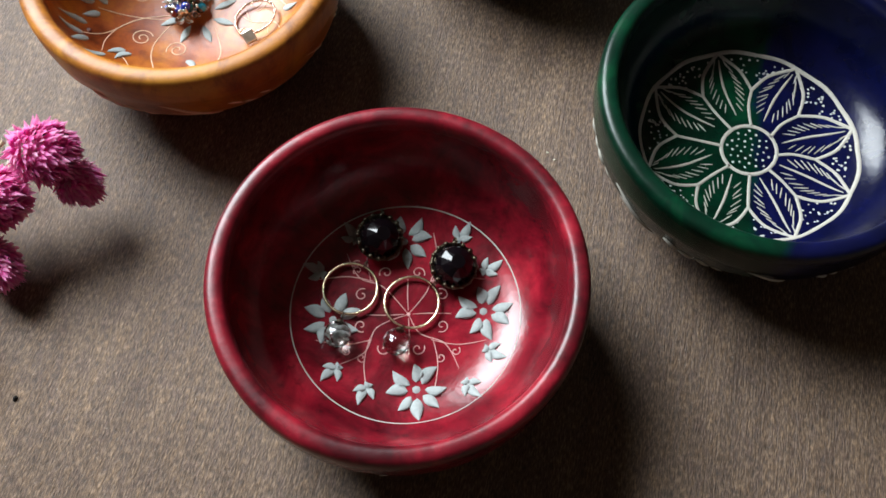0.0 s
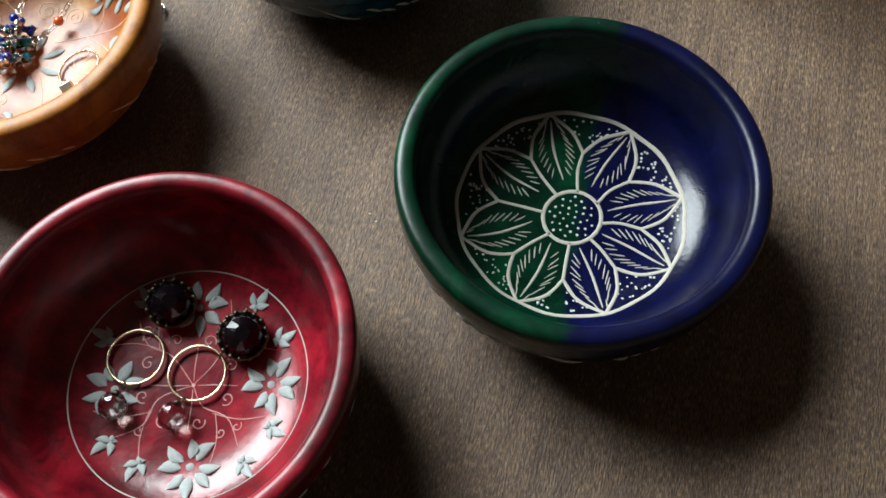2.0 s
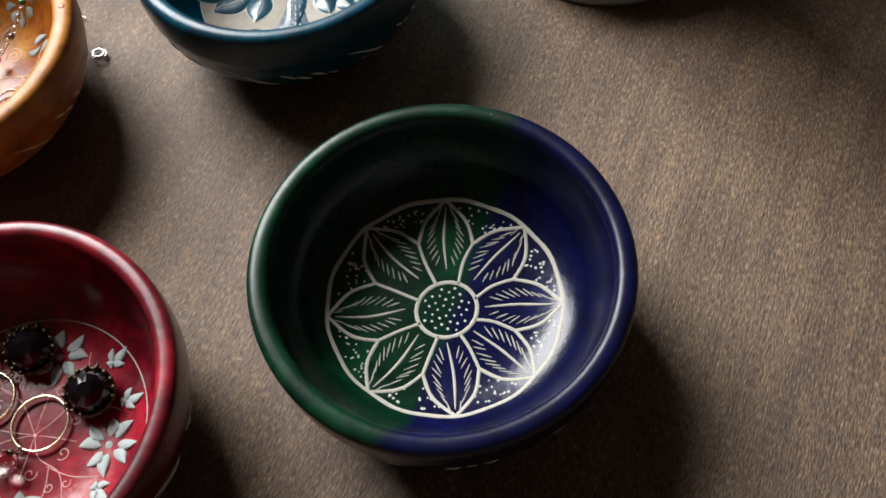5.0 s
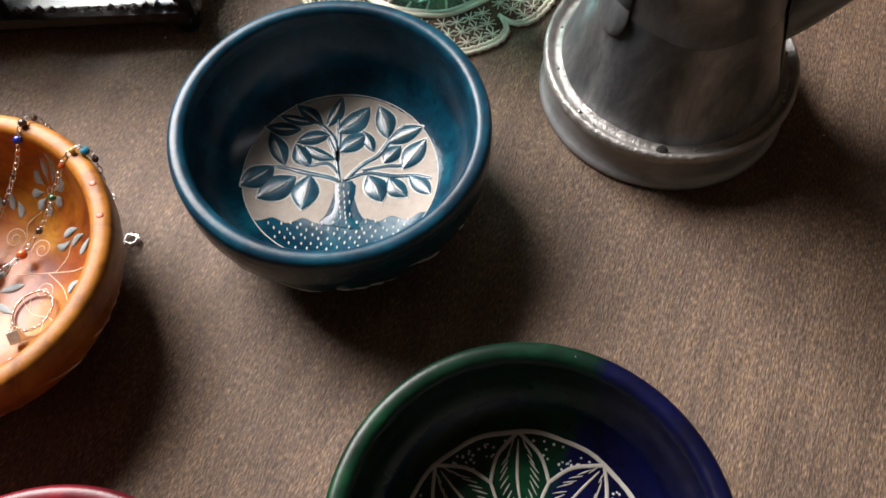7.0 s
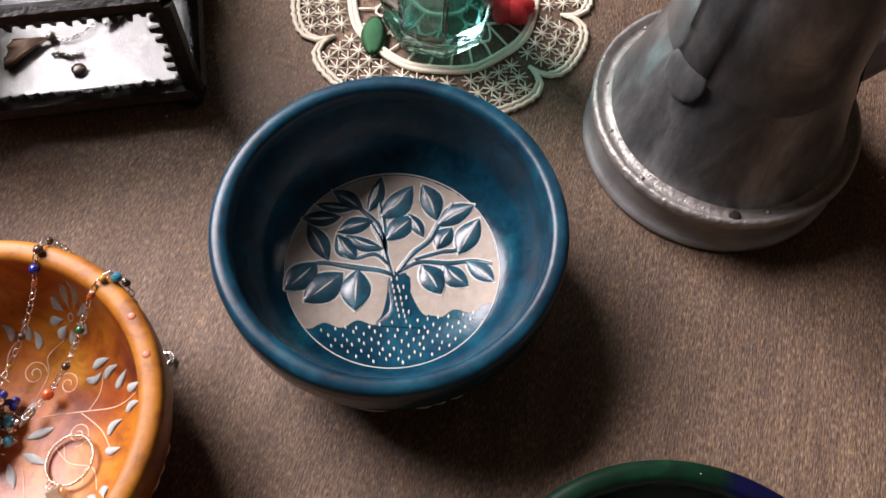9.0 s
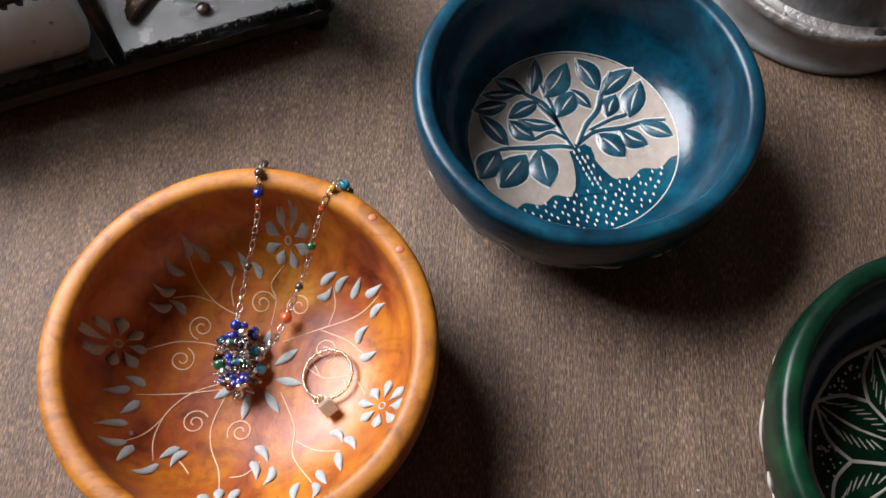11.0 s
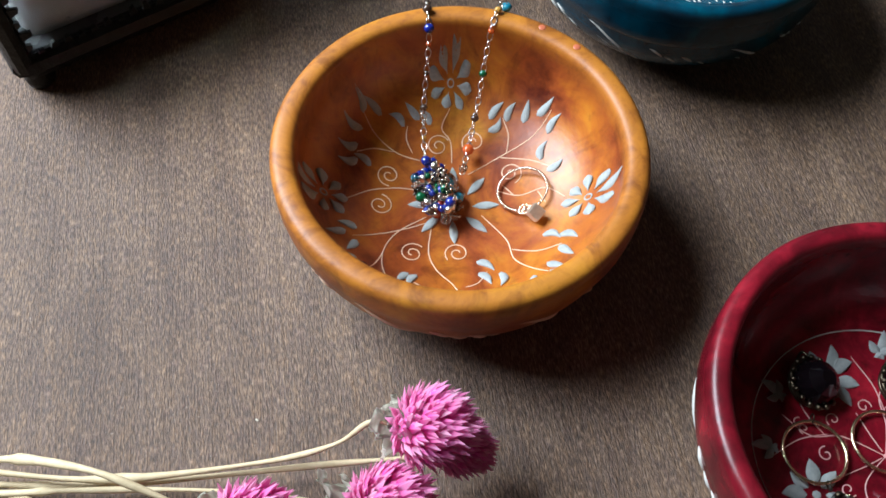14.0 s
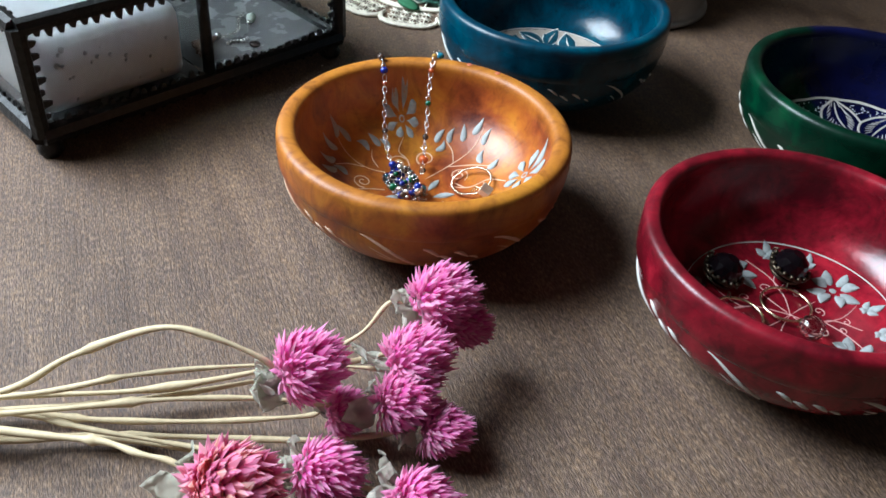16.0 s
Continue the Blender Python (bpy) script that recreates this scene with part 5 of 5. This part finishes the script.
    for k in range(26):
        bm = bmesh.new()
        if k < 18:
            ball(bm, (rng.uniform(0.012, 0.060), 0.0066, z0 + rng.uniform(0.006, 0.028)), rng.uniform(0.0005, 0.0012), 8, 6)
        else:
            ball(bm, (rng.uniform(0.012, 0.060), rng.uniform(0.012, 0.07), z0 + 0.0331), rng.uniform(0.0005, 0.0012), 8, 6, 0.6)
        part("pearl", bm, M_LINING, cushion)
    # what lies on the mirror
    m = g.matrix_world
    zt = z0 + 0.0014
    def inside(u, v, z=0.0):
        return m @ Vector((u, v, zt + z))
    t = thing("tassel_charm", "brown suede tassel on a fine chain, on the mirror", "tassel", inside(0.092, 0.026))
    bm = bmesh.new()
    rng = random.Random(3)
    for k in range(60):
        a = rng.uniform(-0.45, 0.45)
        e = Vector((-0.0105 * math.cos(a) + rng.uniform(-0.001, 0.001), -0.015 * math.sin(a) - 0.0075, rng.uniform(0.0008, 0.0032)))
        tube(bm, [(0.0015, 0.001, 0.0018), e * 0.5 + Vector((0, 0, 0.0014)), e], 0.0006, 4)
    part("fringe", bm, M_TASSEL, t, "brown suede fringe")
    bm = bmesh.new()
    ball(bm, (0.0022, 0.0014, 0.0018), 0.0018, 8, 6)
    part("cap", bm, M_SILVER, t)
    bm = bmesh.new()
    link_chain(bm, smooth_path([Vector(p) for p in ((0.003, 0.002, 0.0012), (0.008, 0.0015, 0.0012), (0.014, 0.006, 0.0012), (0.017, 0.014, 0.0012), (0.022, 0.02, 0.0012))], 22), 0.0012, 0.0002)
    part("chain", bm, M_SILVER, t, "fine silver chain")
    s = thing("stone_pendant", "long pale grey-green stone pendant on the mirror", "pendant", inside(0.117, 0.034), turn=58)
    bm = bmesh.new()
    bmesh.ops.create_uvsphere(bm, u_segments=18, v_segments=12, radius=0.0046, matrix=Matrix.Translation((0, 0, 0.0018)) @ Matrix.Diagonal((1.0, 0.46, 0.4, 1)))
    for v in bm.verts:
        v.co += 0.0004 * Vector(noise.noise_vector(v.co * 420))
    part("stone", bm, M_PALE_STONE, s, "rough pale green stone")
    bm = bmesh.new()
    ball(bm, (-0.0050, 0, 0.0018), 0.0012, 8, 6)
    part("cap", bm, M_SILVER, s)
    p = thing("pebble", "small dark pebble on the mirror", "pebble", inside(0.104, 0.012))
    bm = bmesh.new()
    ball(bm, (0, 0, 0.0012), 0.0026, 10, 7, 0.45)
    part("body", bm, M_DARK_BEAD, p)
    q = thing("earring_stud", "small silver stud with a bead on the mirror", "earring", inside(0.100, 0.019))
    bm = bmesh.new()
    for k in range(7):
        ball(bm, (0.0016 * k - 0.005, 0.0006 * math.sin(k * 1.3), 0.0009), 0.0009, 7, 5)
    part("beads", bm, M_SILVER, q)


# ---- jug, doily, tumbler ----
def jug():
    j = thing("jug", "weathered grey zinc jug with a worn bright base seam and spout", "jug", (0.1400, 0.3300, 0))
    bm = bmesh.new()
    lathe(bm, [(0, 0.002), (0.0422, 0.002), (0.0440, 0.0004), (0.0451, 0.0010), (0.0452, 0.0026), (0.0443, 0.0038), (0.0434, 0.0046), (0.0431, 0.0070), (0.0433, 0.0130), (0.0438, 0.0150), (0.0440, 0.0168)], 128, 0.008, 2.0)
    part("base", bm, M_TIN, j, "dented zinc base drum")
    bm = bmesh.new()
    lathe(bm, [(0.0438, 0.0160), (0.0449, 0.0168), (0.0453, 0.0186), (0.0450, 0.0204), (0.0441, 0.0212), (0.0432, 0.0208), (0.0424, 0.0194), (0.0408, 0.0190), (0.0396, 0.0198), (0.0388, 0.0206)], 160, 0.011, 6.0)
    part("base_seam", bm, M_TIN_EDGE, j, "worn bright folded seam")
    # crumbs of solder left along the seam
    rng = random.Random(5)
    for k in range(34):
        a = rng.uniform(0, 2 * math.pi)
        r = rng.uniform(0.0396, 0.0426)
        bm = bmesh.new()
        ball(bm, (r * math.cos(a), r * math.sin(a), 0.0195), rng.uniform(0.0004, 0.0010), 6, 5, 0.6)
        part("solder_crumb", bm, M_TIN_EDGE, j)
    bm = bmesh.new()
    lathe(bm, [(0.0395, 0.0192), (0.0382, 0.0230), (0.0368, 0.0275), (0.0344, 0.036), (0.0322, 0.046), (0.0296, 0.055), (0.0276, 0.068), (0.0264, 0.080), (0.0252, 0.11), (0.0250, 0.15), (0.0260, 0.19), (0.0296, 0.206), (0.0306, 0.2075), (0.0296, 0.2085), (0.0266, 0.200), (0.0256, 0.15), (0.027, 0.08), (0.031, 0.04), (0.0, 0.024)], 128, 0.014, 8.0)
    part("body", bm, M_TIN_DARK, j, "tapering zinc body with dark stains")
    bm = bmesh.new()
    tube(bm, smooth_path([(0.024, 0.006, 0.032), (0.036, 0.008, 0.042), (0.052, 0.012, 0.060), (0.068, 0.016, 0.084), (0.078, 0.019, 0.108)], 8), lambda t: 0.0098 - 0.0026 * t, 18)
    part("spout", bm, M_TIN, j, "plain zinc spout")
    # the spout's soldered flange, a narrow plate that follows the body
    bm = bmesh.new()
    rows = []
    for z, r in ((0.0225, 0.0388), (0.0275, 0.0373), (0.036, 0.0350), (0.046, 0.0328), (0.055, 0.0307), (0.068, 0.0287), (0.080, 0.0275)):
        rows.append([bm.verts.new((r * math.cos(a), r * math.sin(a), z)) for a in (radians(-16 + 4 * k) for k in range(9))])
    for r0, r1 in zip(rows, rows[1:]):
        for k in range(8):
            bm.faces.new((r0[k], r0[k + 1], r1[k + 1], r1[k]))
    bmesh.ops.solidify(bm, geom=bm.faces[:], thickness=0.0018)
    part("spout_flange", bm, M_TIN_DARK, j, "dark zinc flange round the spout")
    # the handle's lower end: a worn pad and the strap that rises from it
    bm = bmesh.new()
    m = Matrix.Translation((-0.0252, -0.0163, 0.0560)) @ Vector((-0.82, -0.53, 0.30)).to_track_quat("Z", "Y").to_matrix().to_4x4()
    ball(bm, (0, 0, 0), 0.0080, 20, 10, 0.12, m)
    part("handle_pad", bm, M_TIN_DARK, j, "worn bright handle pad")
    bm = bmesh.new()
    out, along = Vector((-0.84, -0.54, 0)), Vector((0.54, -0.84, 0))
    rows = []
    for away, z in ((0.0302, 0.054), (0.0296, 0.061), (0.0288, 0.070), (0.0276, 0.090), (0.0268, 0.120), (0.0266, 0.150), (0.0262, 0.160)):
        rows.append([bm.verts.new(out * (away - 0.0007 * e * e) + along * (0.0064 * e) + Vector((0, 0, z))) for e in (-1, -0.5, 0, 0.5, 1)])
    for r0, r1 in zip(rows, rows[1:]):
        for k in range(4):
            bm.faces.new((r0[k], r0[k + 1], r1[k + 1], r1[k]))
    bmesh.ops.solidify(bm, geom=bm.faces[:], thickness=0.0016)
    part("handle", bm, M_TIN_DARK, j, "flat zinc strap handle")
    bm = bmesh.new()
    ball(bm, (-0.0015, -0.0422, 0.0204), 0.0021, 10, 6, 0.5)
    part("hole", bm, M_HOLE, j, "small dark rusted hole")


def doily():
    cx, cy = 0.0425, 0.3885
    d = thing("doily", "cream cotton lace doily with scalloped edge, lying on the table", "doily", (cx, cy, 0))

    def yarn(bm, pts, r, closed=False):
        tube(bm, pts, r, 5, closed)

    z = 0.0011
    bm = bmesh.new()
    for r, w in ((0.0345, 0.0012), (0.0362, 0.0010), (0.014, 0.001)):
        yarn(bm, [(r * math.cos(t) * (1 + 0.01 * math.sin(9 * t)), r * math.sin(t) * (1 + 0.01 * math.sin(9 * t)), z) for t in (2 * math.pi * k / 90 for k in range(90))], w, True)
    part("inner_ring", bm, M_LACE, d, "thick cream crochet ring")
    n = 10
    rng = random.Random(17)
    for k in range(n):
        a0 = 2 * math.pi * (k + 0.3) / n
        half = math.pi / n
        bm = bmesh.new()
        edge = []
        for i in range(25):
            t = -1 + 2 * i / 24
            r = 0.0470 + 0.0105 * (max(1 - abs(t) ** 3.6, 0)) ** 0.55 + 0.0004 * math.sin(31 * t + k)
            edge.append((r * math.cos(a0 + half * t * 1.02), r * math.sin(a0 + half * t * 1.02), z))
        yarn(bm, edge, 0.00095)
        yarn(bm, [(x * 0.965, y * 0.965, z) for x, y, _ in edge], 0.0008)
        part("scallop", bm, M_LACE, d, "cream crochet scallop edge")
        bm = bmesh.new()
        for row in range(3):
            for c in range(4):
                rr, aa = 0.0408 + 0.0056 * row, a0 + half * (-0.66 + 0.44 * c) * (1 - 0.12 * row)
                p = Vector((rr * math.cos(aa), rr * math.sin(aa), z * 0.8))
                for s in range(4):
                    t = math.pi * s / 4 + rng.uniform(-0.1, 0.1)
                    v = Vector((math.cos(t), math.sin(t), 0)) * 0.0034
                    yarn(bm, [p - v, p, p + v], 0.00028)
                if (row + c) % 2 == 0:
                    ball(bm, p, 0.0009, 7, 5, 0.6)
        part("lace_web", bm, M_LACE, d, "fine knotted lace web")
    bm = bmesh.new()
    for k in range(26):
        a = 2 * math.pi * k / 26
        b = a + (0.12 if k % 2 else -0.12)
        yarn(bm, [(0.0345 * math.cos(a), 0.0345 * math.sin(a), z), (0.027 * math.cos(a + 0.05), 0.027 * math.sin(a + 0.05), z), (0.0205 * math.cos(b), 0.0205 * math.sin(b), z), (0.014 * math.cos(b), 0.014 * math.sin(b), z)], 0.0005)
    yarn(bm, [(0.0245 * (1 + 0.1 * math.sin(13 * t)) * math.cos(t), 0.0245 * (1 + 0.1 * math.sin(13 * t)) * math.sin(t), z) for t in (2 * math.pi * k / 104 for k in range(104))], 0.0005, True)
    part("inner_web", bm, M_LACE, d, "open cream crochet web")


def tumbler():
    t = thing("tumbler", "aqua pressed-glass tumbler with eight facets, standing on the doily", "tumbler", (0.0405, 0.3755, 0.0018), turn=10)
    bm = bmesh.new()
    prof = [(0, 0.0), (0.0165, 0.0), (0.0192, 0.0012), (0.0205, 0.0042), (0.0200, 0.0072), (0.0205, 0.010), (0.0225, 0.035), (0.0255, 0.072), (0.0240, 0.072), (0.0208, 0.035), (0.0182, 0.013), (0.0120, 0.0105), (0, 0.0098)]
    lathe(bm, prof, 8)
    bmesh.ops.bevel(bm, geom=[e for e in bm.edges if e.calc_length() > 0.004], offset=0.0006, segments=2, affect="EDGES")
    ob = part("body", bm, M_AQUA_GLASS, t, "thick aqua glass with flat facets", False)
    ob.visible_shadow = True


def cloth_flower():
    f = thing("cloth_rose", "red cloth flower lying on the lace doily", "cloth flower", (0.0680, 0.3830, 0.0014))
    rng = random.Random(6)
    for k in range(6):
        bm = bmesh.new()
        a = 60 * k
        x, y = polar(0.0046, a)
        bmesh.ops.create_uvsphere(bm, u_segments=12, v_segments=8, radius=0.0052, matrix=Matrix.Translation((x, y, 0.0036)) @ Euler((radians(rng.uniform(-20, 20)), radians(rng.uniform(-20, 20)), radians(a))).to_matrix().to_4x4() @ Matrix.Diagonal((1, 0.8, 0.62, 1)))
        part("petal", bm, M_FELT_RED, f)
    g = thing("cloth_leaf", "green cloth leaf lying on the lace doily", "cloth leaf", (0.0175, 0.3665, 0.0018))
    bm = bmesh.new()
    rows = []
    for i in range(9):
        t = i / 8
        w = 0.0048 * math.sin(math.pi * (0.05 + 0.9 * t)) ** 0.7
        y = -0.0085 + 0.018 * t
        rows.append([bm.verts.new((x * w, y, 0.0006 + 0.002 * (1 - abs(x)) * math.sin(math.pi * t))) for x in (-1, -0.5, 0, 0.5, 1)])
    for r0, r1 in zip(rows, rows[1:]):
        for j in range(4):
            bm.faces.new((r0[j], r0[j + 1], r1[j + 1], r1[j]))
    bmesh.ops.solidify(bm, geom=bm.faces[:], thickness=0.0007)
    part("blade", bm, M_FELT_GREEN, g)



def crumbs():
    """Specks of dust and one dark splinter on the table."""
    rng = random.Random(40)
    for x, y, size, mat, label in CRUMBS:
        c = thing("crumb", label, "crumb", (x, y, 0), "crumbs on the table", rng.uniform(0, 180))
        bm = bmesh.new()
        bmesh.ops.create_icosphere(bm, subdivisions=2, radius=size, matrix=Matrix.Translation((0, 0, size * 0.45)) @ Matrix.Diagonal((1.0, 0.6, 0.5, 1)))
        for v in bm.verts:
            v.co += size * 0.4 * Vector(noise.noise_vector(v.co * 900 + Vector((x * 50, y * 50, 0))))
        part("grain", bm, mat, c, smooth=False)


CRUMBS = [(-0.1149, 0.0743, 0.0009, M_HOLE, "dark splinter lying on the table"),
          (0.0454, 0.1573, 0.0005, M_LACE, "pale speck of dust on the table"),
          (0.0475, 0.1546, 0.0004, M_LACE, "pale speck of dust on the table"),
          (0.2000, 0.3180, 0.0006, M_LACE, "pale speck of dust on the table"),
          (-0.0527, 0.3274, 0.0005, M_LACE, "pale speck of dust on the table"),
          (-0.1456, 0.1683, 0.0005, M_LACE, "pale speck of dust on the table")]

build_room()
build_table()
green_bowl()
red_bowl()
blue_bowl()
orange_bowl()
glass_box()
jug()
doily()
tumbler()
cloth_flower()
flowers()
earring((-0.0088, 0.1196, 0.0147), (-0.0174, 0.1044), (-0.0204, 0.0894, 0.0141), (12, 14))
earring((0.0132, 0.1104, 0.0147), (0.0008, 0.1001), (-0.0034, 0.0871, 0.0141), (10, 12))
necklace()
twisted_ring()
crumbs()
